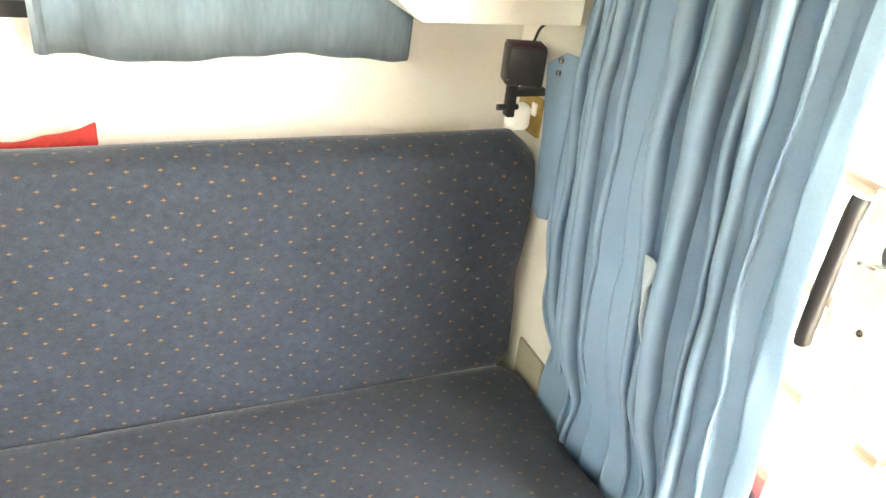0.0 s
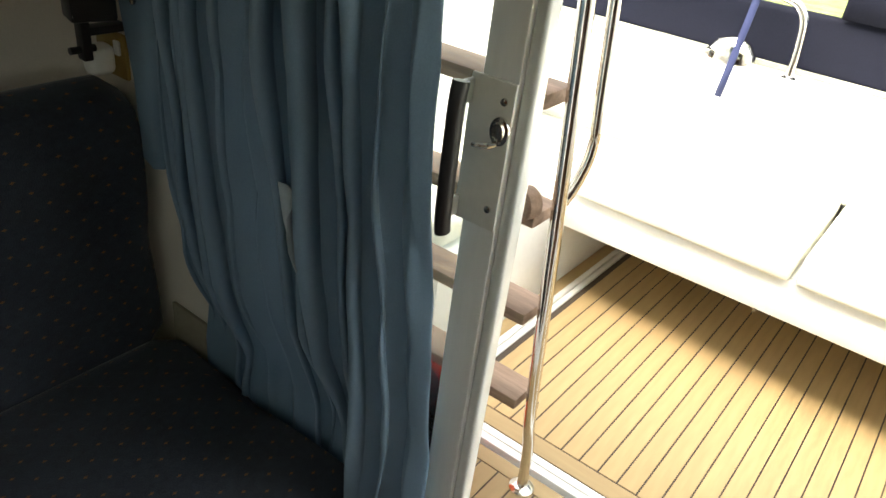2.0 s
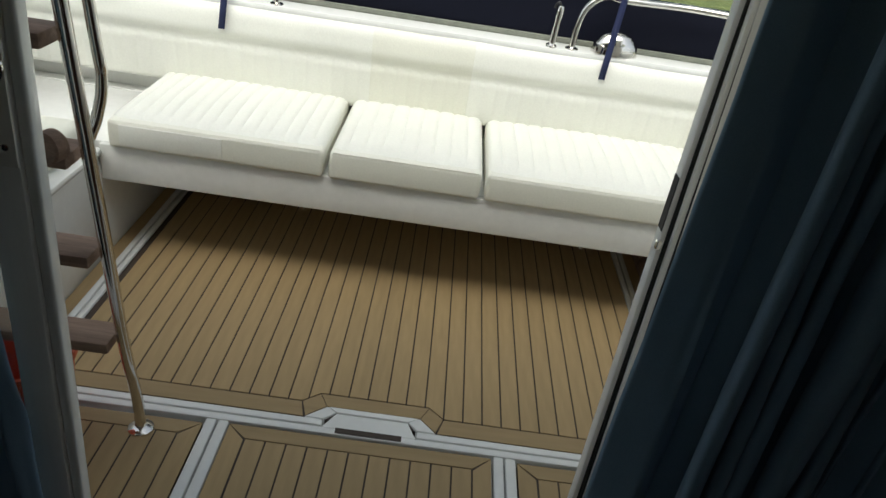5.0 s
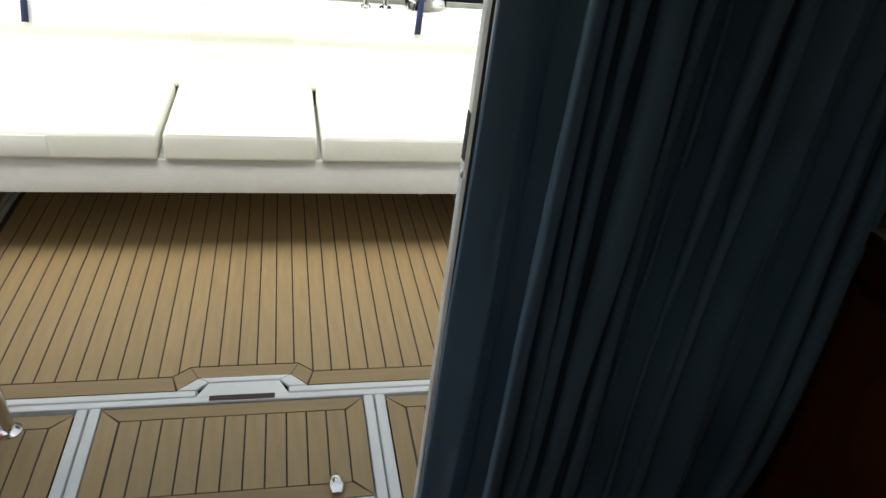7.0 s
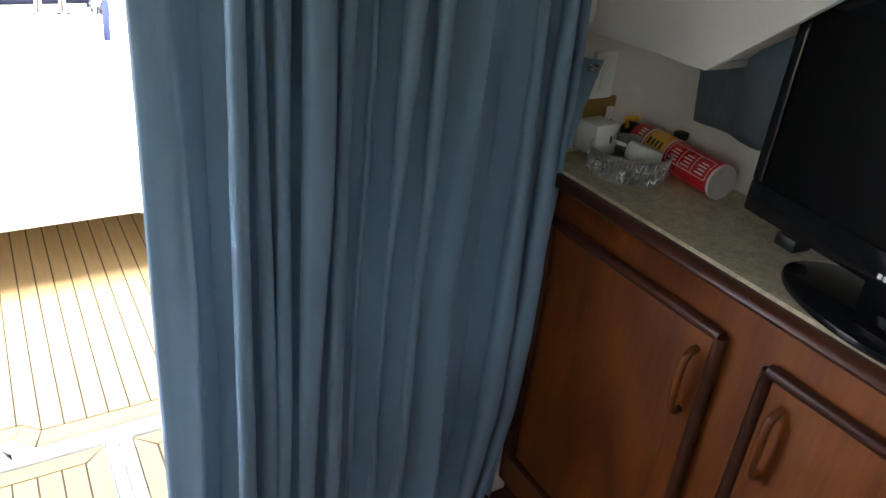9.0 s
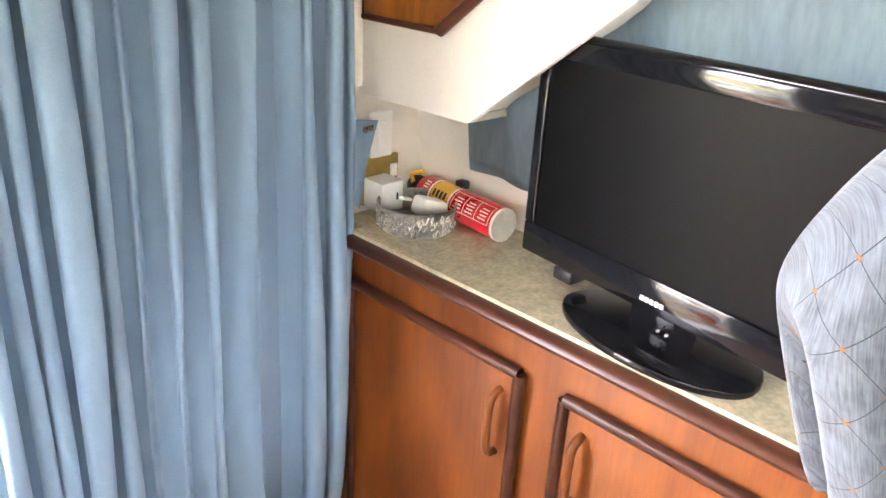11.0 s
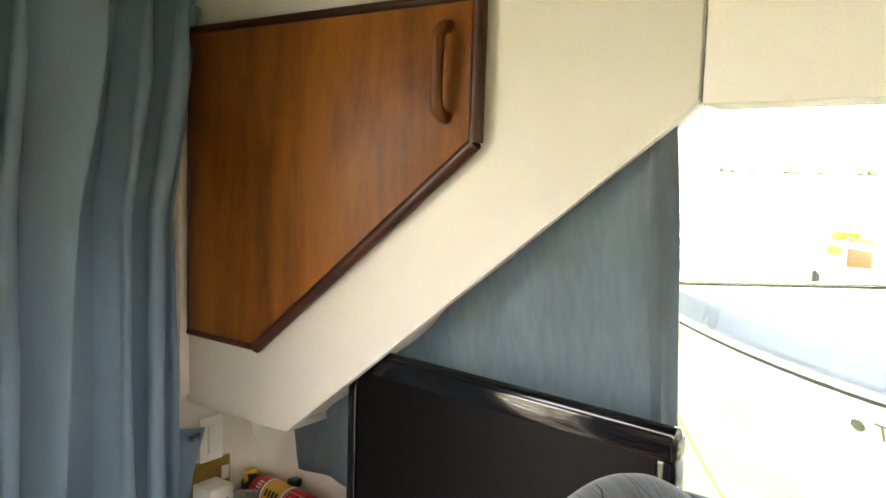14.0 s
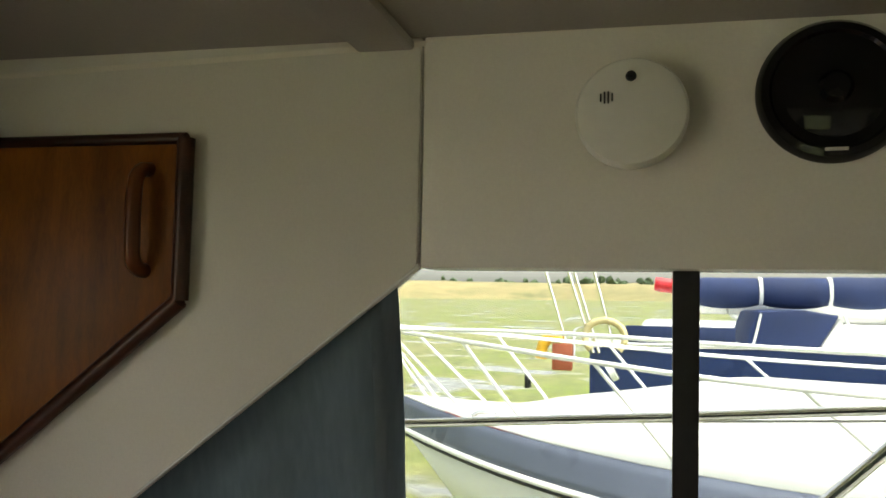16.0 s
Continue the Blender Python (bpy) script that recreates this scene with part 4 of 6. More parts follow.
patch_rows = [[(-0.876 + 0.026 * u + 0.016 * v, 0.890 - 0.115 * v - 0.006 * u) for u in (0, 0.5, 1.0, 1.5)] for v in (0, 0.25, 0.5, 0.75, 1.0)]
bm = sheet([[(x, cloth_y(x, z) - 0.004, z) for x, z in row] for row in patch_rows])
for v in bm.verts:
    if v.co.z < 0.785 and v.co.x > -0.836:
        v.co += Vector((0.016, -0.008, 0.006))
thicken(solid("tape_patch", bm, material("highlight_tape", (0.42, 0.5, 0.55), 0.5, vary=0.1, grain=200, blotch=20), "loose tape patch on the blue curtain, coloured as a highlight", "patch"), 0.002)


def tieback(name, pts, label, studs):
    """A folded strap of curtain cloth, hung at the bulkhead."""
    e = thing(name, pts[0], label, "tieback", "curtain tiebacks")
    n = len(pts[0::2])
    ob = part("strap", sheet([[pts[2 * k] for k in range(n)], [tuple((a + b) / 2 + (0.006 if q == 1 else 0) for q, (a, b) in enumerate(zip(pts[2 * k], pts[2 * k + 1]))) for k in range(n)], [pts[2 * k + 1] for k in range(n)]]), M_CURTAIN, e)
    thicken(ob, 0.004)
    for c in studs:
        b = bmesh.new()
        lathe(b, [(0.001, 0), (0.007, 0), (0.0055, 0.004), (0.001, 0.005)], c, (0, -1, 0), 14)
        part("stud", b, M_STEEL, e, "chrome press stud")
    return e


tieback("tieback", [(-1.235, 0.715, 1.105), (-1.245, 0.717, 0.76), (-1.275, 0.712, 1.102), (-1.272, 0.712, 0.752), (-1.325, 0.705, 1.07), (-1.292, 0.705, 0.772)],
        "blue cloth tieback on the bulkhead beside the settee", [(-1.280, 0.708, 1.087), (-1.283, 0.708, 1.062)])
tieback("tieback", [(1.15, 0.70, 1.085), (1.14, 0.70, 0.93), (1.178, 0.695, 1.082), (1.15, 0.695, 0.915), (1.198, 0.69, 1.08), (1.156, 0.69, 0.91)],
        "blue cloth tieback on the bulkhead above the worktop", [(1.165, 0.686, 1.068), (1.178, 0.686, 1.07)])


def window_cloth(name, fx, off, y0, y1, ztop, zbot, seed, label):
    rows = []
    for i in range(25):
        z = ztop + (zbot - ztop) * i / 24
        row = []
        for j in range(61):
            y = y0 + (y1 - y0) * j / 60
            w = 0.008 * math.sin(j * 0.55 + seed) + 0.018 * noise.noise(Vector((j * 0.11 + i * 0.05, i * 0.07, seed))) + 0.004 * noise.noise(Vector((j * 0.5, i * 0.4, seed)))
            edge = 0.018 * (1 if j in (0, 60) else 0)
            row.append((fx(z) + off + w + (edge if off < 0 else -edge), y, z + 0.008 * math.sin(j * 0.16 + seed) * (i / 24)))
        rows.append(row)
    cloth = thicken(solid(name, sheet(rows), M_THIN, label, "curtain", "window curtains"), 0.002)
    lift = -0.005 if off < 0 else 0.005
    thicken(part("hem", sheet([[(x + lift, y, z) for x, y, z in row[0:3]] for row in rows]), M_THIN, cloth, "doubled side hem"), 0.002)
    return cloth


window_cloth("window_curtain", xr, -0.035, -0.19, 0.562, 1.66, 1.0, 3, "thin blue curtain across the side window behind the television")
window_cloth("window_curtain", xl, 0.04, -0.212, 0.490, 1.69, 1.03, 8, "short light-blue curtain at the window above the settee")

# ---- settee ----
def swept(profile, y0, y1, n, seed, wob, cap=True):
    """Sweeps (x, z) pairs along y, softly uneven, with UVs in metres and closed ends."""
    arc = [0.0]
    for a, b in zip(profile, profile[1:]):
        arc.append(arc[-1] + math.hypot(b[0] - a[0], b[1] - a[1]))
    rows, uv = [], []
    for i in range(n + 1):
        y = y0 + (y1 - y0) * i / n
        d = min(i, n - i) / n * (y1 - y0)
        r = 0.035
        pinch = r - math.sqrt(max(0.0, r * r - max(0.0, r - d) ** 2)) if d < r else 0.0
        cx = sum(p[0] for p in profile) / len(profile)
        cz = sum(p[1] for p in profile) / len(profile)
        row = []
        for p, q in profile:
            k = noise.noise(Vector((p * 5, y * 5 + seed, q * 5))) * wob
            l = math.hypot(p - cx, q - cz)
            row.append((p + (cx - p) / l * pinch * 0.8 + k, y, q + (cz - q) / l * pinch * 0.8 + k))
        rows.append(row)
        uv.append([(y, s) for s in arc])
    bm = sheet(rows, uv)
    if cap:
        lay = bm.loops.layers.uv.active
        bm.verts.ensure_lookup_table()
        m = len(profile)
        for vs in (bm.verts[0:m], bm.verts[len(bm.verts) - m :]):
            f = bm.faces.new(vs)
            for lp in f.loops:
                lp[lay].uv = (lp.vert.co.x, lp.vert.co.z)
    return bm


set_ = thing("settee", (-1.15, -0.3, FLOOR), "dark blue patterned velour settee along the side wall", "settee")
back = rounded([(-1.325, 0.30), (-1.335, 0.885), (-1.465, 0.90), (-1.50, 0.30)], [0.03, 0.085, 0.055, 0.02], 6)
back = dense(back[3:] + back[:3], 0.025)
part("backrest", swept(back + back[:1], -1.5, 0.735, 60, 3, 0.006), M_SOFA, set_)
seat = rounded([(-0.70, 0.20), (-0.70, 0.325), (-1.338, 0.332), (-1.338, 0.20)], [0.03, 0.04, 0.05, 0.02], 6)
seat = dense(seat, 0.03)
part("seat", swept(seat + seat[:1], -1.5, 0.738, 60, 9, 0.007), M_SOFA, set_)
part("base", a_box(-1.5, -0.74, -1.5, 0.70, FLOOR, 0.21, 0.004), M_DARKWOOD, set_, "dark wooden settee base")
part("back_support", a_box(-1.56, -1.50, -1.5, 0.735, FLOOR, 0.84), M_LINER, set_)
solid("baseboard", a_box(-1.32, -1.205, 0.752, 0.761, 0.28, 0.40, 0.003), material("khaki_vinyl_strip", (0.3, 0.27, 0.19), 0.6, vary=0.15, grain=90, blotch=6), "khaki strip at the foot of the bulkhead", "baseboard", kind="structure")

# red cloth stuffed behind the backrest
rows = []
for i in range(15):
    s = i / 14
    y = -0.55 + 0.42 * s
    h = 0.006 + 0.03 * max(0, (s - 0.7) / 0.3) ** 1.2
    rows.append([(-1.515 + 0.03 * k / 5, y, 0.87 + h * math.sin(math.pi * k / 5) * 1.1 + 0.003 * math.sin(i * 1.7 + k)) for k in range(6)])
thicken(solid("red_cloth", sheet(rows), M_REDCLOTH, "red cloth tucked behind the settee back", "cloth"), 0.006)

# wall unit, plug and brass switch at the settee's aft end
un = thing("fan_unit", (-1.42, 0.68, 0.93), "black boxy fan unit on a wall bracket", "fan unit")
spin = Matrix.Translation((-1.41, 0.69, 0)) @ Matrix.Rotation(radians(-14), 4, "Z") @ Matrix.Translation((1.41, -0.69, 0))


def unit_part(name, bm, mat, parent, label=""):
    bmesh.ops.transform(bm, matrix=spin, verts=bm.verts)
    return part(name, bm, mat, parent, label)


case = unit_part("case", a_box(-1.432, -1.372, 0.655, 0.735, 1.006, 1.086, 0.006), M_MATBLACK, un)
unit_part("dark_top", a_box(-1.429, -1.375, 0.658, 0.732, 1.085, 1.0885, 0.001), material("dark_maroon_plastic", (0.05, 0.012, 0.018), 0.5, vary=0.2), case)
bm = bmesh.new()
for k in range(7):
    a = 2 * math.pi * k / 7
    lathe(bm, [(0.001, 0), (0.0035, 0), (0.003, 0.003), (0.001, 0.003)], (-1.3755, 0.686 + 0.011 * math.cos(a), 1.022 + 0.011 * math.sin(a)), (1, 0, 0), 8)
unit_part("dial", bm, M_BLACK, case)
for k in range(5):
    unit_part("print_bar", a_box(-1.375, -1.373, 0.658 + 0.006 * k, 0.663 + 0.006 * k, 1.016 - 0.002 * k, 1.020 - 0.002 * k), M_LABEL, case)
bm = bmesh.new()
box(bm, -1.425, -1.40, 0.672, 0.69, 0.93, 1.002, 0.003)
box(bm, -1.43, -1.40, 0.68, 0.762, 0.975, 0.99, 0.003)
tube(bm, [(-1.412, 0.652, 0.950), (-1.412, 0.70, 0.950)], 0.007, 8)
part("bracket", bm, M_MATBLACK, un)
part("lead", tube(bmesh.new(), smooth_path([(-1.42, 0.72, 1.088), (-1.425, 0.735, 1.115), (-1.40, 0.75, 1.135), (-1.37, 0.755, 1.155)], 5), 0.003, 8), M_MATBLACK, un, "thin dark lead")
bp2 = thing("wall_socket", (-1.40, 0.735, 0.88), "brass wall socket with white switch", "wall socket")
part("plate", a_box(-1.502, -1.402, 0.752, 0.761, 0.878, 0.966, 0.003), M_BRASS, bp2, "brass face plate")
part("switch", a_box(-1.432, -1.414, 0.746, 0.752, 0.925, 0.953, 0.002), M_WHITEPL, bp2)
bm = bmesh.new()
box(bm, -1.472, -1.428, 0.700, 0.751, 0.886, 0.944, 0.014, 3)
solid("mains_plug", bm, M_WHITEPL, "rounded white mains plug in the brass socket", "plug")

# ---- helm chair, whose backrest rises into view ----
ch = thing("helm_chair", (0.79, -0.46, FLOOR), "helm chair on a pedestal, in patterned velour toned paler as lit", "chair")
fx, fy = Vector((0.649, 0.760, 0)), Vector((-0.760, 0.649, 0))
C0 = Vector((0.812, -0.318, 1.363))


def crest_at(a):
    return C0.z - 9.0 * a * a


def chair_pt(a, b, z):
    return tuple(Vector((C0.x, C0.y, 0)) + fx * b + fy * a + Vector((0, 0, z)))


rows, uvs = [], []
prof = [(0.0, 0.0), (-0.03, 0.01), (-0.045, 0.08), (-0.048, 0.3), (-0.048, 0.7), (-0.044, 0.86), (-0.03, 0.95), (-0.010, 1.0), (0.015, 1.0), (0.035, 0.96), (0.046, 0.88), (0.048, 0.5), (0.045, 0.08), (0.03, 0.01), (0.0, 0.0)]
NA = 44
for i in range(NA + 1):
    a = -0.124 + 0.248 * i / NA
    crest = crest_at(a)
    edge = max(0.05, 1 - (abs(a) / 0.126) ** 10)
    row, uvr = [], []
    for b, h in prof:
        z = 1.08 + (crest - 1.08) * h
        row.append(chair_pt(a * min(1.0, 1 - 3.4 * (1.235 - z)), b * edge, z))
        uvr.append((a + 0.011 + (b + 0.048) * (a / 0.124) ** 3, z + 0.004))
    rows.append(row)
    uvs.append(uvr)
shell = sheet(rows, uvs)
bmesh.ops.holes_fill(shell, edges=[e for e in shell.edges if e.is_boundary])
md = part("backrest", shell, M_CHAIR, ch).modifiers.new("round", "SUBSURF")
md.levels = md.render_levels = 1
seam = []
for k in range(13):
    a, z = -0.034 - 0.04 * k / 12, 1.338 - 0.09 * k / 12
    h = (z - 1.08) / (crest_at(a) - 1.08)
    b = next(b0 + (b1 - b0) * (h - h0) / (h1 - h0) for (b0, h0), (b1, h1) in zip(prof, prof[1:]) if h <= h1)
    seam.append(chair_pt(a, b - 0.001, z))
part("piping", tube(bmesh.new(), seam, 0.0016, 8), M_CANVAS, ch, "dark seam piping")
part("back_post", tube(bmesh.new(), [chair_pt(0, 0.0, 0.74), chair_pt(0, 0.0, 1.10)], 0.03, 12), M_ALU, ch)
bm = bmesh.new()
prism(bm, [(C0.x + 0.05 + 0.24 * math.cos(t), C0.y + 0.0 + 0.2 * math.sin(t)) for t in (2 * math.pi * k / 28 for k in range(28))], "z", 0.66, 0.79, 0.03)
bmesh.ops.translate(bm, verts=bm.verts, vec=(0.0, -0.14, 0))
part("seat", bm, M_CHAIR, ch)
bm = bmesh.new()
lathe(bm, [(0.001, 0), (0.17, 0.0), (0.17, 0.012), (0.05, 0.03), (0.04, 0.05), (0.04, 0.71), (0.001, 0.71)], (0.79, -0.46, FLOOR), (0, 0, 1), 28)
part("pedestal", bm, M_ALU, ch, "aluminium pedestal")

# ---- cockpit: moulded surround ----
cs = thing("cockpit_moulding", (0, 1.8, -0.1), "white gelcoat cockpit moulding round the teak sole", "cockpit liner", kind="structure")
bm = bmesh.new()
box(bm, -1.6, 1.6, 0.79, 3.0, -0.2, -0.022)
part("tray", bm, M_GEL, cs)
def ridge(x0, x1, y0, y1):
    return a_box(x0, x1, y0, y1, -0.03, 0.004, 0.006)
part("ridge", ridge(-0.962, -0.941, 1.33, 2.95), M_GEL, cs)
part("ridge", ridge(-0.988, -0.966, 1.33, 2.95), M_GEL, cs)
part("ridge", ridge(0.803, 0.824, 1.33, 2.95), M_GEL, cs)
part("ridge", ridge(0.828, 0.85, 1.33, 2.95), M_GEL, cs)
part("cross_ridge", ridge(-1.05, 0.95, 1.270, 1.294), M_GEL, cs)
part("cross_ridge", ridge(-1.05, -0.166, 1.298, 1.322), M_GEL, cs)
part("cross_ridge", ridge(0.086, 0.95, 1.298, 1.322), M_GEL, cs)
for x in (-0.463, 0.292):
    part("ridge", ridge(x + 0.001, x + 0.029, 0.80, 1.269), M_GEL, cs)
    part("ridge", ridge(x + 0.033, x + 0.062, 0.80, 1.269), M_GEL, cs)
part("cross_ridge", ridge(-0.40, 0.29, 0.80, 0.908), M_GEL, cs)
notch = part("grip_recess", prism(bmesh.new(), [(-0.165, 1.297), (0.085, 1.297), (0.06, 1.352), (-0.135, 1.352)], "z", -0.03, -0.0012), M_GEL, cs)
for rim in ([(-0.218, 1.323), (-0.162, 1.372), (-0.136, 1.352), (-0.166, 1.323)], [(0.086, 1.323), (0.061, 1.352), (0.092, 1.372), (0.138, 1.323)], [(-0.161, 1.372), (0.091, 1.372), (0.060, 1.353), (-0.135, 1.353)]):
    part("recess_rim", prism(bmesh.new(), rim, "z", -0.03, 0.0045, 0.004), M_GEL, notch)
# Flat dark plate on the ridge stands in for the slot's shaded opening.
part("slot_shade", a_box(-0.128, 0.048, 1.274, 1.293, 0.0042, 0.0056), M_CAULK, notch, "dark strip painting the shade in the finger slot")

# side lockers, bulwarks and transom
pl_ = thing("side_locker", (-1.3, 1.7, 0), "white moulded side locker in the cockpit", "locker", kind="structure")
part("body", a_box(-1.6, -1.035, 1.36, 2.0, -0.02, 0.36, 0.015), M_GEL, pl_)
part("lid", a_box(-1.6, -1.02, 1.36, 2.0, 0.36, 0.385, 0.01), M_GEL, pl_)
part("lower_panel", a_box(-1.6, -1.035, 2.0, 2.98, -0.02, 0.30, 0.01), M_GEL, pl_)
bm = bmesh.new()
box(bm, -1.55, -1.06, 1.38, 1.98, 0.388, 0.48, 0.03, 3)
solid("locker_cushion", bm, M_CUSH2, "ivory vinyl cushion on the side locker", "cushion")
sr_ = thing("side_panel", (1.2, 2.0, 0), "white moulded cockpit side panel", "side panel", kind="structure")
part("body", a_box(0.95, 1.6, 0.82, 2.98, -0.02, 0.30, 0.01), M_GEL, sr_)
part("bulwark", a_box(1.3, 1.62, 0.82, 2.6, 0.30, 0.80, 0.02), M_GEL, sr_)
bl = thing("side_panel", (-1.5, 2.0, 0), "white moulded cockpit side panel", "side panel", kind="structure")
part("bulwark", a_box(-1.78, -1.6, 0.82, 2.6, -0.02, 0.86, 0.02), M_GEL, bl)
tr_ = thing("transom", (0, 2.8, 0), "white gelcoat transom and coaming behind the bench", "transom", kind="structure")
part("wall", a_box(-1.75, 1.62, 2.56, 2.66, 0.2, 0.795, 0.012), M_GEL, tr_)
part("coaming", a_box(-1.75, 1.62, 2.44, 2.66, 0.78, 0.803, 0.008), M_GEL, tr_)
part("back_wall", a_box(-1.75, 1.62, 2.95, 3.0, -0.2, 0.4), M_GEL, tr_)
part("underside", a_box(-1.75, 1.62, 2.50, 2.98, 0.36, 0.40), M_GEL, tr_)

# bench
be = thing("bench", (0, 2.2, 0.27), "white gelcoat cockpit bench across the transom", "bench", kind="structure")
bm = bmesh.new()
box(bm, -1.03, 1.1, 1.985, 2.015, 0.277, 0.402, 0.008)
part("front_fascia", bm, M_GEL, be)
part("seat_board", a_box(-1.6, 1.3, 2.015, 2.52, 0.365, 0.398, 0.004), M_GEL, be)
for x in (-0.37, 0.55):
    part("latch_tab", a_box(x - 0.006, x + 0.006, 1.992, 2.0, 0.267, 0.277, 0.002), M_STEEL, be)


def bench_cushion(x0, x1, y0, y1, z0, z1, pleats, mat, label):
    """A boxed cushion with piped edges, its top pleated fore and aft."""
    nx, ny = max(8, pleats * 6), 12
    rows = []
    r = 0.034
    def edge(d):
        return r - math.sqrt(max(0, r * r - max(0, r - d) ** 2)) if d < r else 0.0
    e = thing("bench_cushion", ((x0 + x1) / 2, (y0 + y1) / 2, z0), label, "cushion", "bench cushions")
    for j in range(ny + 1):
        t = j / ny
        y = y0 + (y1 - y0) * (t ** 1.0)
        row = []
        for i in range(nx + 1):
            s = i / nx
            x = x0 + (x1 - x0) * s
            dx, dy = min(x - x0, x1 - x), min(y - y0, y1 - y)
            g = abs(math.sin(math.pi * s * pleats)) ** 0.22
            crown = 0.016 * math.sin(math.pi * s) * math.sin(math.pi * t)
            z = z1 - edge(dx) * 0.9 - edge(dy) * 0.9 + crown - 0.006 * (1 - g) * (1 if 0.03 < t < 0.97 else 0) + 0.002 * noise.noise(Vector((x * 14, y * 14, z1)))
            row.append((x, y, z))
        rows.append(row)
    topm = sheet(rows)
    part("pleated_top", topm, mat, e)
    bm = bmesh.new()
    box(bm, x0 + 0.002, x1 - 0.002, y0 - 0.006, y1, z0, z1 - 0.013, 0.014, 4)
    for v in bm.verts:
        v.co.y += 0.004 * noise.noise(Vector((v.co.x * 9, 0, v.co.z * 9)))
    part("boxing", bm, M_CUSH2, e, "ivory vinyl boxing")
    if x1 - x0 < 0.7 and x0 < -0.9:
        part("boxing_patch", a_box(x0 + 0.04, -0.632, y0 - 0.0095, y0 - 0.004, z0 + 0.012, z1 - 0.024, 0.002), M_CUSH, e, "whiter length of boxing")
    pts = [(x0 + 0.014, y0 - 0.0015, z1 - 0.0165), (x1 - 0.014, y0 - 0.0015, z1 - 0.0165)]
    part("seam", tube(bmesh.new(), pts, 0.002, 6), M_CUSH2, e)
    return e


bench_cushion(-0.992, -0.312, 1.972, 2.50, 0.402, 0.508, 15, M_CUSH, "long white pleated vinyl bench cushion")
bench_cushion(-0.298, 0.188, 1.972, 2.50, 0.402, 0.508, 9, M_CUSH, "short white pleated vinyl middle bench cushion")
bench_cushion(0.200, 1.02, 1.972, 2.50, 0.402, 0.508, 16, M_CUSH, "long white pleated vinyl bench cushion")

# backrest: a lower roll and an upper roll, in three lengths
def back_roll(x0, x1, mat, label):
    low = rounded([(2.470, 0.47), (2.436, 0.630), (2.445, 0.655), (2.418, 0.69), (2.425, 0.785), (2.49, 0.802), (2.53, 0.80), (2.53, 0.47)], [0.02, 0.014, 0.014, 0.02, 0.045, 0.03, 0.01, 0.01], 6)
    prof = dense(low, 0.012)
    pleats = max(3, round((x1 - x0) / 0.046))
    nx = pleats * 8
    rows = []
    for i in range(nx + 1):
        s = i / nx
        x = x0 + (x1 - x0) * s
        groove = 1 - abs(math.sin(math.pi * s * pleats)) ** 0.3
        rows.append([(x, y + (0.0022 * groove if y < 2.47 and z < 0.645 else 0.0) + 0.003 * noise.noise(Vector((x * 6, y * 9, z * 9))), z + 0.003 * noise.noise(Vector((x * 4, 3.0, z * 6)))) for y, z in [*prof, prof[0]]])
    return part("backrest", sheet(rows), mat, be, label)


back_roll(-1.55, -0.241, M_CUSH, "long white vinyl bench backrest")
back_roll(-0.241, 0.119, M_CUSH2, "short ivory vinyl bench backrest section")
back_roll(0.119, 1.15, M_CUSH, "long white vinyl bench backrest")

# deck hardware on the coaming
def dome(x, label):
    e = thing("mooring_fairlead", (x, 2.47, 0.80), label, "fairlead", "fairleads")
    bm = bmesh.new()
    lathe(bm, [(0.082, 0.0), (0.084, 0.006), (0.077, 0.035), (0.054, 0.066), (0.02, 0.078), (0.001, 0.08)], (x, 2.485, 0.802), (0, 0, 1), 28)
    for v in bm.verts:
        v.co.y = 2.485 + (v.co.y - 2.485) * 0.55
    part("dome", bm, M_STEEL, e)
    bm = bmesh.new()
    box(bm, x - 0.075, x - 0.045, 2.44, 2.47, 0.803, 0.835, 0.006)
    part("lug", bm, M_STEEL, e)
    bm = bmesh.new()
    box(bm, x - 0.012, x + 0.014, 2.444, 2.452, 0.81, 0.86, 0.003)
    part("catch", bm, M_STEEL, e)
    return e


dome(0.605, "polished stainless fairlead on the coaming")
dome(-0.785, "polished stainless fairlead on the coaming")
sh = thing("shower_handset", (0.378, 2.46, 0.80), "chrome deck-shower handset standing on the coaming", "shower")
bm = bmesh.new()
lathe(bm, [(0.001, 0), (0.02, 0), (0.019, 0.006), (0.012, 0.012), (0.0115, 0.09), (0.014, 0.1), (0.014, 0.13), (0.010, 0.14), (0.001, 0.142)], (0.378, 2.46, 0.803), (0.06, 0, 1), 20)
part("handset", bm, M_STEEL, sh)
part("hook", tube(bmesh.new(), smooth_path([(0.386, 2.46, 0.935), (0.378, 2.45, 0.955), (0.368, 2.45, 0.95), (0.366, 2.455, 0.935)], 4), 0.004, 8), M_MATBLACK, sh)


def rail_base(e, x, y):
    bm = bmesh.new()
    lathe(bm, [(0.001, 0), (0.024, 0), (0.023, 0.004), (0.014, 0.009), (0.001, 0.009)], (x, y, 0.802), (0, 0, 1), 20)
    part("base_flange", bm, M_STEEL, e)


gr = thing("stern_rail", (0.45, 2.47, 0.80), "polished stainless stern rail on the coaming", "rail", "stern rails")
part("tube", tube(bmesh.new(), smooth_path([(0.452, 2.47, 0.802), (0.456, 2.472, 0.88), (0.475, 2.474, 0.945), (0.53, 2.476, 0.992), (0.62, 2.478, 0.988), (0.9, 2.48, 0.992), (1.3, 2.3, 0.992), (1.48, 1.7, 0.992)], 6), 0.0125, 12), M_STEEL, gr)
rail_base(gr, 0.452, 2.47)
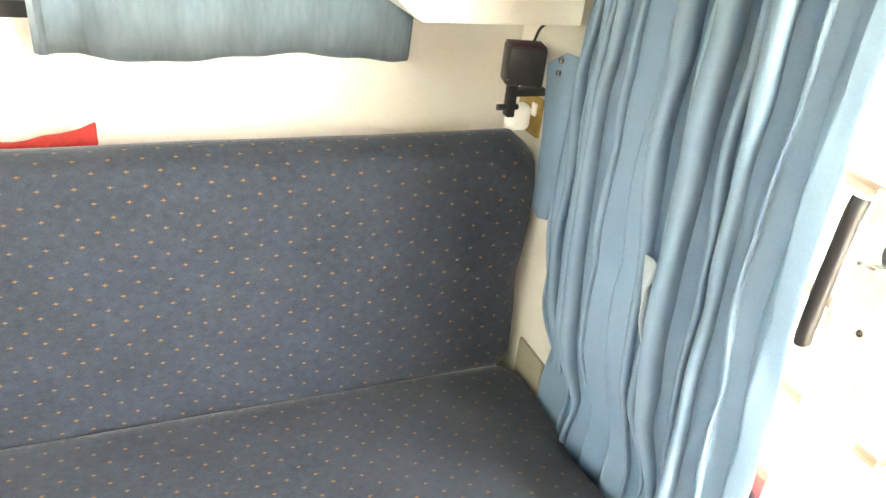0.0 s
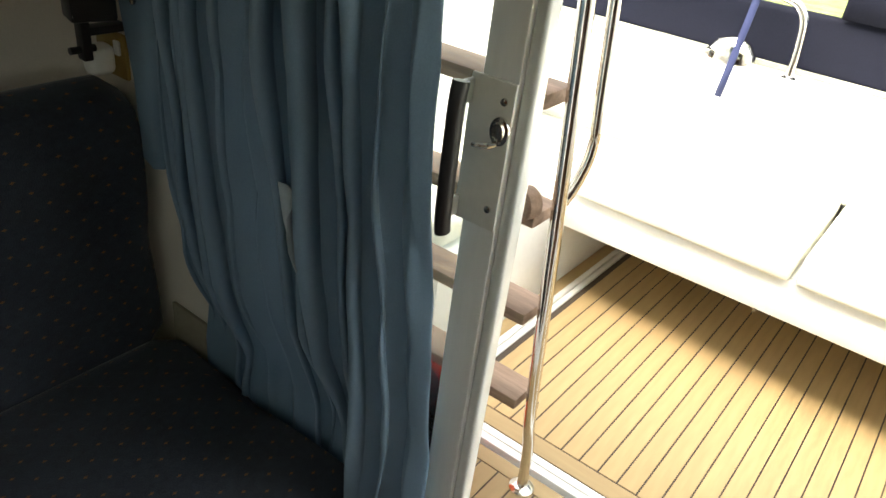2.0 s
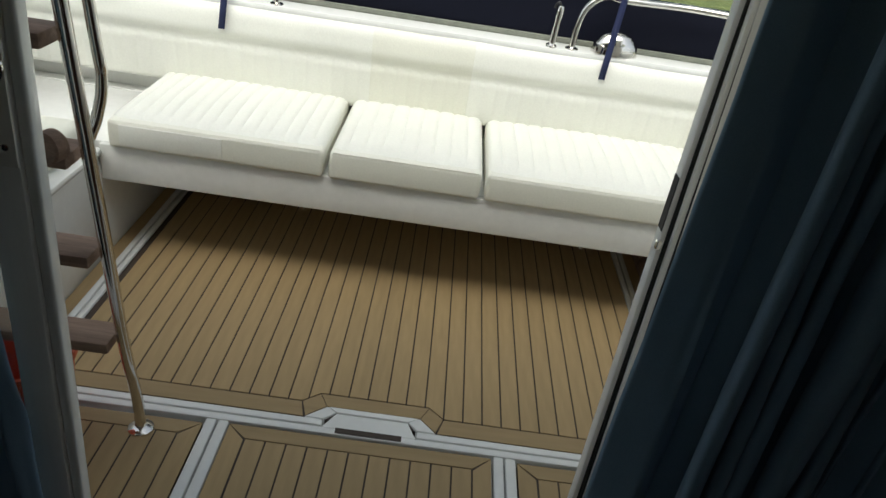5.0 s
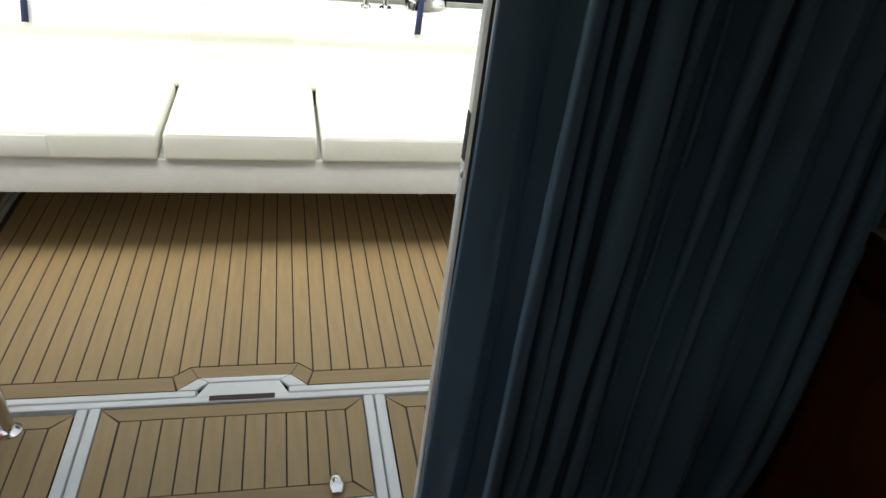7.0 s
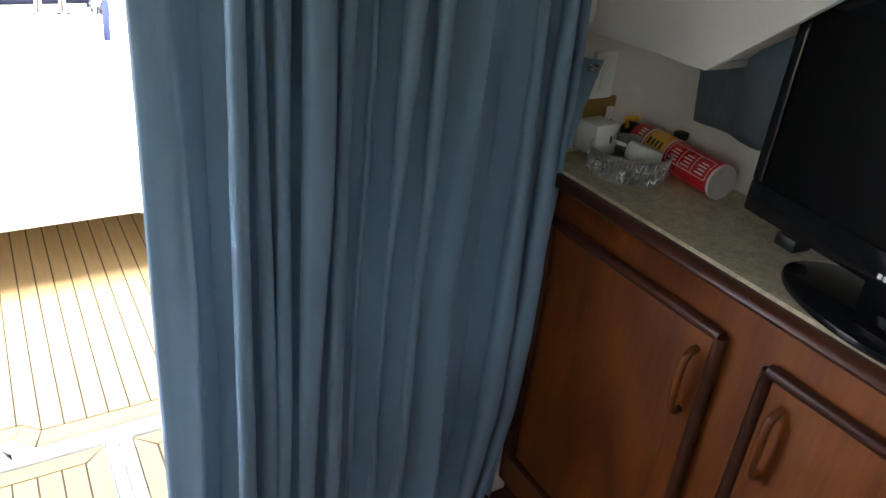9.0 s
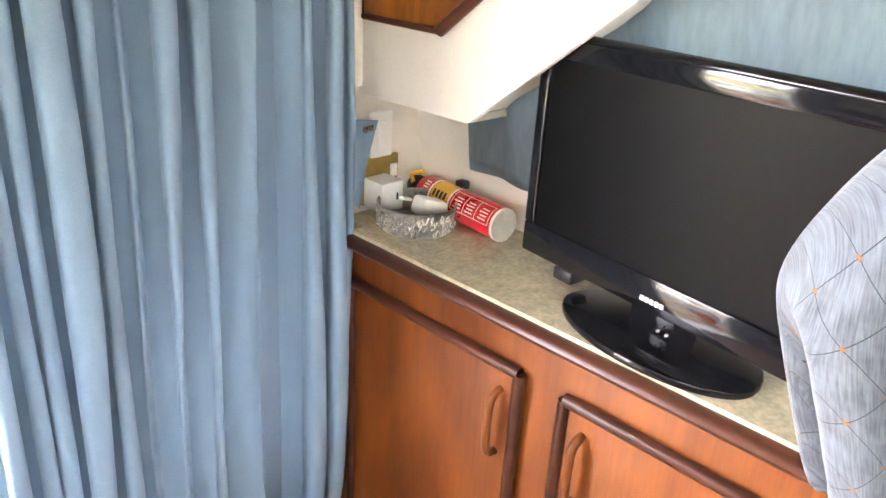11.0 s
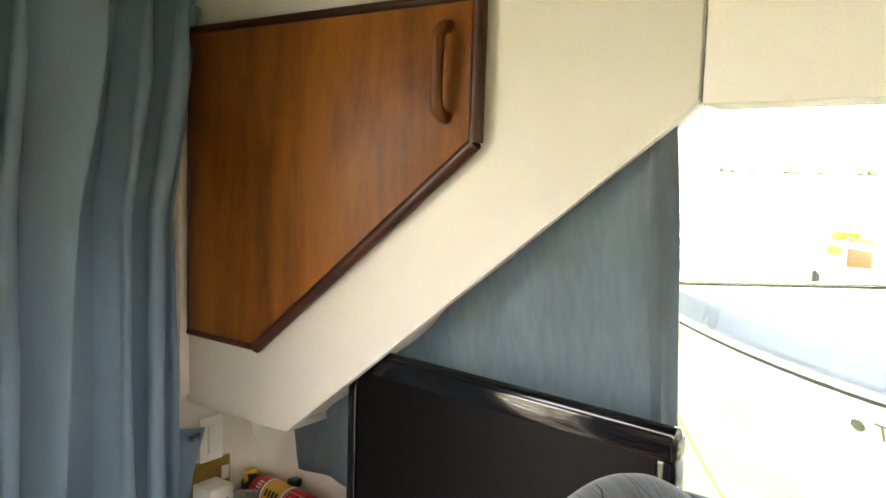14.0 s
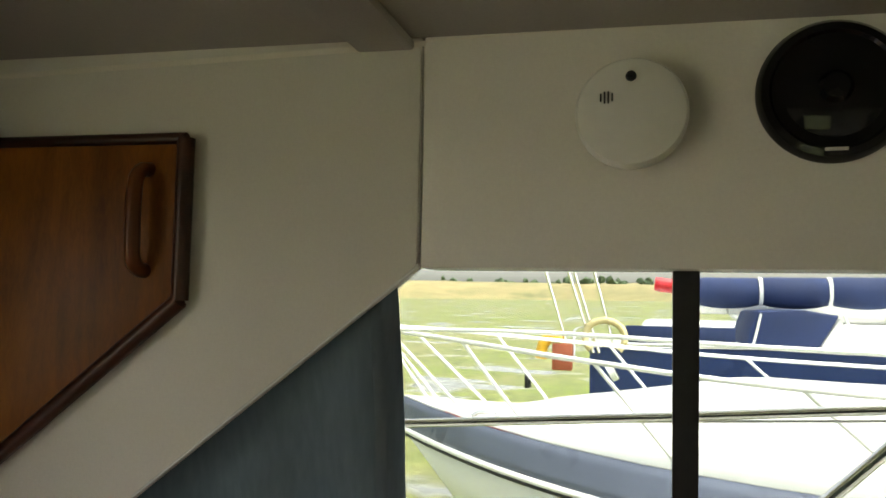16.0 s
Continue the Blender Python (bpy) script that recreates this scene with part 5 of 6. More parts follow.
gr = thing("stern_rail", (-0.59, 2.47, 0.80), "polished stainless stern rail on the coaming", "rail", "stern rails")
part("tube", tube(bmesh.new(), smooth_path([(-0.59, 2.47, 0.802), (-0.592, 2.472, 0.9), (-0.61, 2.474, 0.99), (-0.68, 2.476, 1.03), (-0.9, 2.478, 1.04), (-1.3, 2.4, 1.04), (-1.6, 1.8, 1.04)], 6), 0.0125, 12), M_STEEL, gr)
rail_base(gr, -0.59, 2.47)

# canvas dodger behind the coaming, with clear windows
cv = thing("canopy_screen", (0, 2.62, 0.81), "dark navy canvas canopy screen with clear windows", "canopy", kind="structure")
def canvas_band(x0, x1, z0, z1):
    rows = []
    for i in range(9):
        z = z0 + (z1 - z0) * i / 8
        rows.append([(x0 + (x1 - x0) * j / 30, 2.556 + 0.02 * i / 8 + 0.006 * noise.noise(Vector((j * 0.4 + x0 * 9, i * 0.5, 3))), z) for j in range(31)])
    return sheet(rows)
for x0, x1, z0, z1, nm in ((-1.7, 1.65, 0.806, 0.992, "lower_band"), (-1.7, 1.65, 1.62, 1.70, "upper_band"), (-1.7, -1.55, 0.992, 1.62, "side_band"), (-0.52, 0.02, 0.992, 1.62, "middle_band"), (0.455, 0.545, 0.992, 1.62, "divider"), (1.5, 1.65, 0.992, 1.62, "side_band")):
    thicken(part(nm, canvas_band(x0, x1, z0, z1), M_CANVAS, cv), 0.003)
for x0, x1 in ((-1.55, -0.52), (0.02, 0.455), (0.545, 1.5)):
    g = part("window_film", a_box(x0, x1, 2.578, 2.580, 0.98, 1.625), M_VINYLWIN, cv, "clear canopy window")
    g.visible_shadow = False


part("base_gasket", a_box(-1.7, 1.62, 2.533, 2.551, 0.803, 0.822, 0.004), material("grey_green_gasket", (0.2, 0.21, 0.17), 0.7, vary=0.3, grain=220, blotch=20, bump=0.4), cv, "grey-green bolt-rope gasket")


def strap(x, ztop, zend, lean, label):
    e = thing("canopy_strap", (x, 2.43, zend), label, "strap", "canopy straps")
    rows = [[(x + s * 0.011 + lean * k / 14, 2.405 + 0.012 * math.sin(k * 0.4) + 0.05 * k / 14, zend + (ztop - zend) * k / 14) for s in (-1, 1)] for k in range(15)]
    thicken(part("webbing", sheet(rows), M_NAVY, e), 0.003)
    part("slider", a_box(x + lean * 5 / 14 - 0.015, x + lean * 5 / 14 + 0.015, 2.41, 2.425, zend + (ztop - zend) * 0.34, zend + (ztop - zend) * 0.34 + 0.012, 0.002), M_MATBLACK, e)


strap(0.568, 1.75, 0.728, 0.07, "navy webbing canopy strap hanging with loose end")
strap(-0.765, 1.75, 0.706, 0.07, "navy webbing canopy strap hanging with loose end")

# ---- flybridge ladder ----
la = thing("ladder", (-0.78, 1.2, 0), "stainless flybridge ladder with weathered teak treads", "ladder")


def lad(z):
    return 1.204 - 0.165 * z if z > 0.1 else 1.204 - 0.0165


for x, nm in ((-0.606, "stringer"), (-0.992, "stringer")):
    pts = [(x, 1.204, 0.0), (x, 1.203, 0.06), (x - 0.002, 1.19, 0.16), (x, lad(0.3), 0.3), (x + 0.006, lad(0.9), 0.9), (x + 0.01, lad(1.5), 1.5), (x + 0.01, lad(2.2), 2.2)]
    st_ = part(nm, tube(bmesh.new(), smooth_path(pts, 5), 0.0135, 12), M_STEEL, la, "polished stainless tube")
    bm = bmesh.new()
    lathe(bm, [(0.001, 0), (0.032, 0), (0.031, 0.004), (0.018, 0.012), (0.001, 0.012)], (x, 1.204, 0.0), (0, 0, 1), 24)
    part("foot_flange", bm, M_STEEL, st_)
    for z in (0.302, 0.55, 0.785, 1.015):
        bm = bmesh.new()
        box(bm, x - 0.004, x + 0.012, lad(z) - 0.004, lad(z) + 0.012, z - 0.008, z + 0.008, 0.002)
        part("tread_bracket", bm, M_STEEL, st_)
    pts = [(x + 0.006, lad(0.83) + 0.01, 0.83), (x + 0.02, lad(0.88) + 0.03, 0.875), (x + 0.034, lad(0.95) + 0.04, 0.95), (x + 0.036, lad(1.1) + 0.035, 1.1), (x + 0.036, lad(2.1) + 0.03, 2.1)]
    part("handrail", tube(bmesh.new(), smooth_path(pts, 5), 0.0105, 10), M_STEEL, la)
for z in (0.302, 0.55, 0.785, 1.015, 1.25, 1.485, 1.72):
    y = lad(z)
    bm = bmesh.new()
    box(bm, -0.965, -0.628, y - 0.036, y + 0.05, z - 0.008, z + 0.02, 0.005)
    part("tread", bm, M_TREAD, la, "weathered teak tread")
bm = bmesh.new()
lathe(bm, [(0.001, 0), (0.026, 0), (0.03, 0.004), (0.03, 0.03), (0.026, 0.034), (0.001, 0.034)], (-0.655, lad(0.815) - 0.05, 0.823), (0.3, 1, 0), 24)
part("teak_knob", bm, M_TREAD, la, "round teak end block")

# red bucket under the ladder
bm = bmesh.new()
lathe(bm, [(0.001, 0), (0.088, 0.0), (0.093, 0.01), (0.108, 0.2), (0.112, 0.225), (0.118, 0.23), (0.118, 0.246), (0.11, 0.248), (0.09, 0.02), (0.001, 0.016)], (-0.845, 1.15, 0.003), (0, 0, 1), 28)
solid("bucket", bm, M_ORANGE, "orange-red plastic bucket standing under the ladder treads", "bucket")
# teak blocks at the starboard side
bm = bmesh.new()
box(bm, 0.885, 0.945, 2.07, 2.62, 0.0, 0.05, 0.012)
solid("teak_step", bm, M_TREAD, "weathered teak block beside the cockpit sole", "teak block")
bm = bmesh.new()
lathe(bm, [(0.001, 0), (0.012, 0), (0.018, 0.02), (0.016, 0.05), (0.004, 0.062), (0.001, 0.062)], (0.198, 0.92, 0.008), (0, 1, 0), 16)
for v in bm.verts:
    v.co.z = 0.0045 + max(0, v.co.z - 0.0) * 0.4
solid("hatch_hinge", bm, M_STEEL, "chrome hinge on the hatch edge", "hinge")

# flybridge overhang, unseen; stretched forward and sideways to cut high sky light
solid("flybridge_overhang", a_box(-2.1, 2.0, -3.0, 1.02, 1.985, 2.06, 0.02), M_GEL, "unseen white flybridge deck over saloon and door, widened to shade windows", "overhang", kind="structure")
solid("coach_roof_side", a_box(1.47, 1.95, -5.0, 2.6, -0.1, 0.72, 0.03), M_GEL, "white side deck outside the saloon window", "side deck", kind="structure")
solid("coach_roof_side", a_box(-2.2, -1.80, -5.0, 2.6, -0.1, 0.72, 0.03), M_GEL, "white side deck outside the saloon window", "side deck", kind="structure")
gd = thing("guard_rail", (1.9, -0.4, 0.72), "polished guard rail along the side deck", "guard rail")
part("top_rail", tube(bmesh.new(), [(1.92, 1.5, 1.30), (1.92, 0.06, 1.362), (1.92, -0.5, 1.409), (1.92, -0.9, 1.446), (1.92, -3.0, 1.55)], 0.0095, 10), M_STEEL, gd)
part("lower_wire", tube(bmesh.new(), [(1.925, 1.5, 1.275), (1.925, -0.9, 1.425), (1.925, -3.0, 1.53)], 0.003, 6), M_GEL, gd)
part("stay", tube(bmesh.new(), [(1.92, -0.60, 1.06), (1.92, -0.78, 1.268), (1.92, -0.93, 1.415)], 0.012, 10), M_STEEL, gd)
part("post", tube(bmesh.new(), [(1.92, -0.60, 0.70), (1.92, -0.60, 1.06)], 0.012, 10), M_STEEL, gd)
part("post", tube(bmesh.new(), [(1.92, 1.5, 0.70), (1.92, 1.5, 1.30)], 0.012, 10), M_STEEL, gd)

# ---- outside ----
# tidal flat: one sheet to the horizon, with a far grassy bank
rows = []
for i in range(61):
    u = i / 60
    y = -900 * math.copysign(abs(2 * u - 1) ** 2.6, 1 - 2 * u)
    row = []
    for j in range(81):
        v = j / 80
        x = -900 * math.copysign(abs(2 * v - 1) ** 2.6, 1 - 2 * v)
        d = math.hypot(x, y)
        z = -1.7 + 0.10 * noise.noise(Vector((x * 0.2, y * 0.2, 0))) * min(1, d / 8) + max(0, (d - 60) / 400) * 2.0 + 0.026 * max(0.0, x - 12)
        row.append((x, y, z))
    rows.append(row)
solid("ground", sheet(rows), M_MUD, "green and grey tidal mud flat", "mud flat", kind="structure", base=(0, 0, -1.7))
rows = []
for i in range(9):
    row = []
    for j in range(121):
        a = 2 * math.pi * j / 120
        r = 150 + i * 9
        h = math.sin(math.pi * min(1, i / 6)) * 4.4 if i < 4 else 4.4
        row.append((r * math.cos(a), r * math.sin(a), -1.7 + 0.026 * max(0.0, r * math.cos(a) - 12) + h * (0.85 + 0.25 * noise.noise(Vector((math.cos(a) * 5, math.sin(a) * 5, i * 0.3))))))
    rows.append(row)
solid("far_bank", sheet(rows), M_BANK, "dry grassy bank beyond the mud flat", "bank", kind="structure", base=(0, 0, -1.7))
bm = bmesh.new()
rnd = random.Random(21)
for k in range(75):
    a = rnd.uniform(0, 2 * math.pi)
    r = rnd.uniform(196, 215)
    c = Vector((r * math.cos(a), r * math.sin(a), 2.4 + 0.026 * max(0.0, r * math.cos(a) - 12)))
    for q in range(7):
        o = Vector((rnd.uniform(-6, 6), rnd.uniform(-6, 6), rnd.uniform(-0.6, 0.9)))
        s = rnd.uniform(0.5, 1.3)
        bmesh.ops.create_icosphere(bm, subdivisions=1, radius=s, matrix=Matrix.Translation(c + o))
for v in bm.verts:
    v.co += Vector((rnd.uniform(-0.3, 0.3), rnd.uniform(-0.3, 0.3), rnd.uniform(-0.3, 0.3)))
solid("far_trees", bm, M_LEAF, "low dark trees along the far bank", "trees", kind="stuff", base=(0, 0, 4))


# neighbouring motor boat, bow towards our stern
mb = thing("motor_boat", (5.2, -1.5, -1.6), "white motor boat with slate-blue sheer band lying alongside", "motor boat")
BOWY = 1.35


def mb_half(d):
    """Half beam at d metres from the bow."""
    return 1.45 * (1 - (1 - min(1, d / 4.2)) ** 2.3) if d > 0 else 0.0


def mb_sheer(d):
    return 0.36 + 0.30 * math.exp(-0.6 * d)


def mb_strip(z_in, half_scale, z_out, half_out, nm, mat, lab=""):
    for sgn in (-1, 1):
        rows = []
        for k in range(41):
            d = 9.5 * (k / 40) ** 1.8
            y = BOWY - d
            h = mb_half(d)
            row = []
            for q in (0.0, 0.25, 0.5, 0.75, 1.0):
                z = z_in(d) + (z_out(d) - z_in(d)) * q
                rake = 0.85 * max(0.0, mb_sheer(d) - z) * math.exp(-d / 2.5)
                row.append((5.9 + sgn * h * (half_scale(d) + (half_out(d) - half_scale(d)) * q ** 0.8), y - rake, z))
            rows.append(row)
        thicken(part(nm, sheet(rows), mat, mb, lab), 0.02)


mb_strip(lambda d: mb_sheer(d) - 0.02, lambda d: 1.0, lambda d: -0.95, lambda d: 0.62, "topsides", M_GEL, "white topsides")
mb_strip(lambda d: mb_sheer(d) + 0.23, lambda d: 0.9, lambda d: mb_sheer(d), lambda d: 1.0, "sheer_band", M_HULLBAND, "slate-blue sheer band")
mb_strip(lambda d: -0.95, lambda d: 0.62, lambda d: -1.65, lambda d: 0.05, "bottom", M_HULLBAND)
for sgn in (-1, 1):
    pts = [(5.9 + sgn * (mb_half(d) + 0.012), BOWY - d, mb_sheer(d) - 0.01) for d in (9.5 * (k / 30) ** 1.8 for k in range(31))]
    part("rubbing_strake", tube(bmesh.new(), pts, 0.022, 8), M_GEL, mb, "white rubbing strake")
    pts = [(5.9 + sgn * (mb_half(d) + 0.004), BOWY - d, mb_sheer(d) - 0.045) for d in (9.5 * (k / 30) ** 1.8 for k in range(31))]
    part("strake_seal", tube(bmesh.new(), pts, 0.012, 6), M_MATBLACK, mb)
    pts = [(5.9 + sgn * (mb_half(d) * 0.895), BOWY - d, mb_sheer(d) + 0.238) for d in (0.4 + 9.1 * (k / 30) ** 1.5 for k in range(31))]
    part("red_pinstripe", tube(bmesh.new(), pts, 0.005, 6), M_RED, mb, "thin red pinstripe")
rows = []
for k in range(41):
    d = 9.5 * (k / 40) ** 1.6
    h = mb_half(d) * 0.9
    camber = 0.12 * min(1, d / 1.2) + 0.36 * max(0, min(1, (d - 0.9) / 1.6))
    rows.append([(5.9 + h * s, BOWY - d, mb_sheer(d) + 0.235 + camber * (1 - min(1, abs(s) ** 2.4))) for s in (-1, -0.85, -0.7, -0.5, -0.25, 0, 0.25, 0.5, 0.7, 0.85, 1)])
thicken(part("foredeck", sheet(rows), M_GEL, mb, "white moulded foredeck"), 0.02)
for d in (2.0, 3.4):
    pts = [(5.9 + mb_half(d) * 0.9 * s, BOWY - d, mb_sheer(d) + 0.24 + (0.12 * min(1, d / 1.2) + 0.36 * max(0, min(1, (d - 0.9) / 1.6))) * (1 - min(1, abs(s) ** 2.4))) for s in (-0.95, -0.8, -0.6, -0.3, 0)]
    part("deck_joint", tube(bmesh.new(), pts, 0.007, 6), M_GREYRUB, mb)
part("cleat", tube(bmesh.new(), [(5.5, 0.72, 0.83), (5.51, 0.67, 0.86), (5.52, 0.58, 0.86), (5.53, 0.53, 0.83)], 0.018, 8), M_STEEL, mb)
for sgn in (-1, 1):
    rail = [(5.9 + sgn * 0.02, BOWY + 0.22, 1.42), (5.9 + sgn * 0.28, BOWY + 0.05, 1.41), (5.9 + sgn * 0.6, BOWY - 0.6, 1.36), (5.9 + sgn * 0.95, BOWY - 1.5, 1.28), (5.9 + sgn * 1.2, BOWY - 2.6, 1.2), (5.9 + sgn * 1.32, BOWY - 4.2, 1.14)]
    part("pulpit_rail", tube(bmesh.new(), smooth_path(rail, 6), 0.017, 10), M_GEL, mb, "white pulpit rail")
    for q, (a, b) in enumerate(zip(rail, [(5.9 + sgn * 0.1, BOWY - 0.25), (5.9 + sgn * 0.33, BOWY - 0.6), (5.9 + sgn * 0.6, BOWY - 1.1), (5.9 + sgn * 0.95, BOWY - 2.0), (5.9 + sgn * 1.18, BOWY - 3.2), (5.9 + sgn * 1.27, BOWY - 4.6)])):
        d = BOWY - b[1]
        part("stanchion", tube(bmesh.new(), [a, (b[0], b[1], mb_sheer(d) + 0.24)], 0.013, 8), M_GEL, mb, "white rail stanchion")
top2 = [(5.45, BOWY + 0.0, 1.42), (5.1, BOWY - 1.2, 1.44), (4.75, BOWY - 2.8, 1.40), (4.6, BOWY - 5.0, 1.38)]
part("upper_rail", tube(bmesh.new(), smooth_path(top2, 5), 0.015, 10), M_GEL, mb)
fc = bpy.data.curves.new("name_lettering", "FONT")
fc.body, fc.size, fc.extrude = "The", 0.170, 0.002
fo = new("name_lettering", fc)
fo.matrix_world = pose(0, 0, 0)
fo.parent = mb
fo.matrix_basis = Matrix.Translation(Vector((5.113, -0.102, 0.209)) - ORG[mb]) @ Matrix(((-0.391, -0.917, -0.078), (-0.428, 0.107, 0.897), (-0.815, 0.384, -0.435))).transposed().to_4x4()
fc.materials.append(M_INK)
tagged(fo, "dark lettering of the boat's name")

bm = bmesh.new()
lathe(bm, [(0.001, 0), (0.045, 0), (0.044, 0.003), (0.001, 0.003)], (5.132, -0.011, 0.262), (-0.815, 0.384, -0.435), 20)
part("name_spot", bm, M_INK, mb, "round grey spot before the name")

# blue sailing yacht beyond it
sy = thing("sailing_yacht", (12.0, -3.0, -1.6), "navy-hulled sailing yacht with blue canvas covers", "sailing yacht")
for nm, z0, z1, h0, h1, mat in (("topsides", 1.0, -0.4, 1.0, 0.86, M_BLUEHULL), ("bottom", -0.4, -1.6, 0.86, 0.1, M_HULLBAND)):
    for sgn in (-1, 1):
        rows = []
        for k in range(31):
            s = k / 30
            y = 0.35 - 11.0 * s
            h = 1.45 * (0.72 + 0.6 * s - 1.25 * s ** 3.2)
            h = max(0.03, h)
            rise = 0.25 * s
            rows.append([(12.4 + sgn * h * h0, y, z0 + rise), (12.4 + sgn * h * (h0 + h1) / 2 * 1.02, y, (z0 + z1) / 2 + rise / 2), (12.4 + sgn * h * h1, y, z1)])
        part(nm, sheet(rows), mat, sy)
rows = []
for k in range(31):
    s = k / 30
    h = max(0.03, 1.45 * (0.72 + 0.6 * s - 1.25 * s ** 3.2))
    rows.append([(12.4 + h * q, 0.35 - 11 * s, 1.01 + 0.25 * s + 0.05 * (1 - q * q)) for q in (-1, -0.6, 0, 0.6, 1)])
part("deck", sheet(rows), M_GEL, sy)
part("transom_board", prism(bmesh.new(), [(11.36, -0.4), (11.36, 1.02), (13.44, 1.02), (13.44, -0.4)], "y", 0.33, 0.36), M_BLUEHULL, sy)
part("coachroof", a_box(11.7, 13.1, -6.8, -2.2, 0.8, 1.25, 0.08, 3), M_GEL, sy)
part("toe_rail", tube(bmesh.new(), [(11.36, 0.3, 1.05), (11.2, -1.5, 1.08), (11.0, -4.0, 1.12)], 0.02, 8), M_GEL, sy)
part("cockpit_dodger", a_box(11.2, 11.22, -1.6, -0.15, 1.10, 1.34, 0.008), M_BLUECOVER, sy, "blue weather cloth")
# sprayhood
hood = [(-1.73, 0.95), (-1.80, 1.30), (-1.91, 1.57), (-2.45, 1.60), (-2.93, 1.53), (-2.72, 1.18), (-2.58, 0.92)]
bm = prism(bmesh.new(), hood, "x", 11.42, 13.38, 0.03)
for v in bm.verts:
    w = (v.co.x - 12.4) / 0.98
    v.co.z += 0.10 * (1 - w * w) * max(0.0, v.co.z - 0.95) / 0.6
hd3 = part("sprayhood", bm, M_BLUECOVER, sy, "blue sprayhood")
part("sprayhood_window", prism(bmesh.new(), [(-2.60, 0.92), (-2.74, 1.20), (-2.94, 1.50), (-3.21, 0.92)], "x", 11.43, 13.37, 0.02), material("milky_hood_window", (0.66, 0.66, 0.63), 0.3, vary=0.12, grain=9, blotch=3), hd3, "milky clear window")
for ya, yb in ((-1.80, -1.95), (-2.98, -3.22)):
    part("hood_bow", tube(bmesh.new(), [(11.41, ya if ya > -2 else yb, 0.93), (11.41, yb if ya > -2 else ya, 1.54)], 0.018, 8), M_GEL, hd3)
# boom with its cover and ties
for k in range(7):
    y0, y1 = -1.15 - 0.93 * k, -2.03 - 0.93 * k
    pts = [(12.3, y0 + (y1 - y0) * q / 6, 1.86 - 0.03 * math.sin(math.pi * q / 6) + 0.01 * k) for q in range(7)]
    part("sail_cover", tube(bmesh.new(), pts, [0.185, 0.205, 0.212, 0.215, 0.212, 0.205, 0.185], 14, 1.1), M_BLUECOVER, sy, "blue sail cover")
    part("sail_tie", tube(bmesh.new(), [(12.3, y1 + 0.0, 1.86 + 0.01 * k), (12.3, y1 - 0.05, 1.86 + 0.01 * k)], 0.19, 14, 1.15), M_GEL, sy, "white sail tie")
part("boom_end", tube(bmesh.new(), [(12.3, -0.55, 1.96), (12.3, -1.2, 1.86)], 0.11, 12), M_RED, sy, "red cover end")
part("mast", tube(bmesh.new(), [(12.3, -7.3, 0.9), (12.3, -7.3, 12.0)], 0.09, 12), M_GEL, sy)
for y0, y1 in ((1.02, 0.62), (0.7, 0.28), (0.62, 0.2), (0.33, -0.02)):
    part("stern_stay", tube(bmesh.new(), [(11.0, y1, 0.95), (11.0, y0, 2.3)], 0.022, 8), M_STEEL, sy)
part("stern_gantry", tube(bmesh.new(), [(11.0, 0.55, 0.9), (11.05, 0.55, 1.25), (12.0, 0.6, 1.25), (13.2, 0.55, 1.25), (13.3, 0.55, 0.9)], 0.02, 8), M_STEEL, sy)
pts = [(10.92, 0.12 + 0.27 * math.cos(t), 1.17 + 0.24 * math.sin(t)) for t in (math.pi * (-0.25 + 1.5 * k / 18) for k in range(19))]
part("horseshoe_buoy", tube(bmesh.new(), pts, 0.05, 10), material("faded_yellow_cover", (0.6, 0.5, 0.26), 0.7, vary=0.2), sy, "faded yellow horseshoe lifebuoy")
part("red_locker", a_box(10.86, 10.98, 0.56, 0.84, 0.70, 1.07, 0.02), material("rust_red_board", (0.33, 0.08, 0.035), 0.6, vary=0.2), sy, "rust-red stern board")
part("yellow_bag", tube(bmesh.new(), smooth_path([(10.92, 1.0, 0.85), (10.92, 0.97, 1.05), (10.92, 0.86, 1.16), (10.92, 0.7, 1.14)], 4), 0.08, 10), M_YELLOW, sy, "yellow throw bag")
part("fender", tube(bmesh.new(), [(10.85, 0.05, 0.68), (10.85, -0.02, 0.72)], 0.12, 14), M_GEL, sy, "round white fender")
part("outboard", a_box(10.95, 11.1, 1.16, 1.24, 0.42, 0.62, 0.02), M_MATBLACK, sy, "black outboard bracket")

# inflatable dinghy on the far deck
dg = thing("inflatable_dinghy", (13.8, -3.2, 1.05), "white inflatable dinghy lashed on a deck", "dinghy")
part("tube", tube(bmesh.new(), smooth_path([(13.6, -1.25, 1.70), (13.5, -1.6, 1.70), (13.5, -2.6, 1.70), (13.6, -3.6, 1.66), (13.8, -5.5, 1.6)], 5), [0.06] + [0.2] * 20, 16), M_GEL, dg, "white inflated tube")
part("nose", tube(bmesh.new(), [(13.59, -1.3, 1.70), (13.48, -1.75, 1.70)], [0.1, 0.205], 16), M_GREYRUB, dg, "grey nose cone")
far = thing("far_boat", (16, -3, -1.6), "white far boat hull beyond the yachts", "boat")
part("hull", a_box(15.0, 17.0, -8.0, -0.3, -1.6, 1.35, 0.2, 3), M_GEL, far)
part("cabin", a_box(15.3, 16.7, -6.0, -2.0, 1.35, 2.1, 0.2, 3), M_GEL, far)
bm = bmesh.new()
tube(bm, smooth_path([(4.95, 1.1, 0.42), (4.9, 0.9, 0.1), (4.7, 0.55, -0.25), (4.5, 0.2, -0.5), (4.3, -0.2, -0.7)], 5), 0.014, 8)
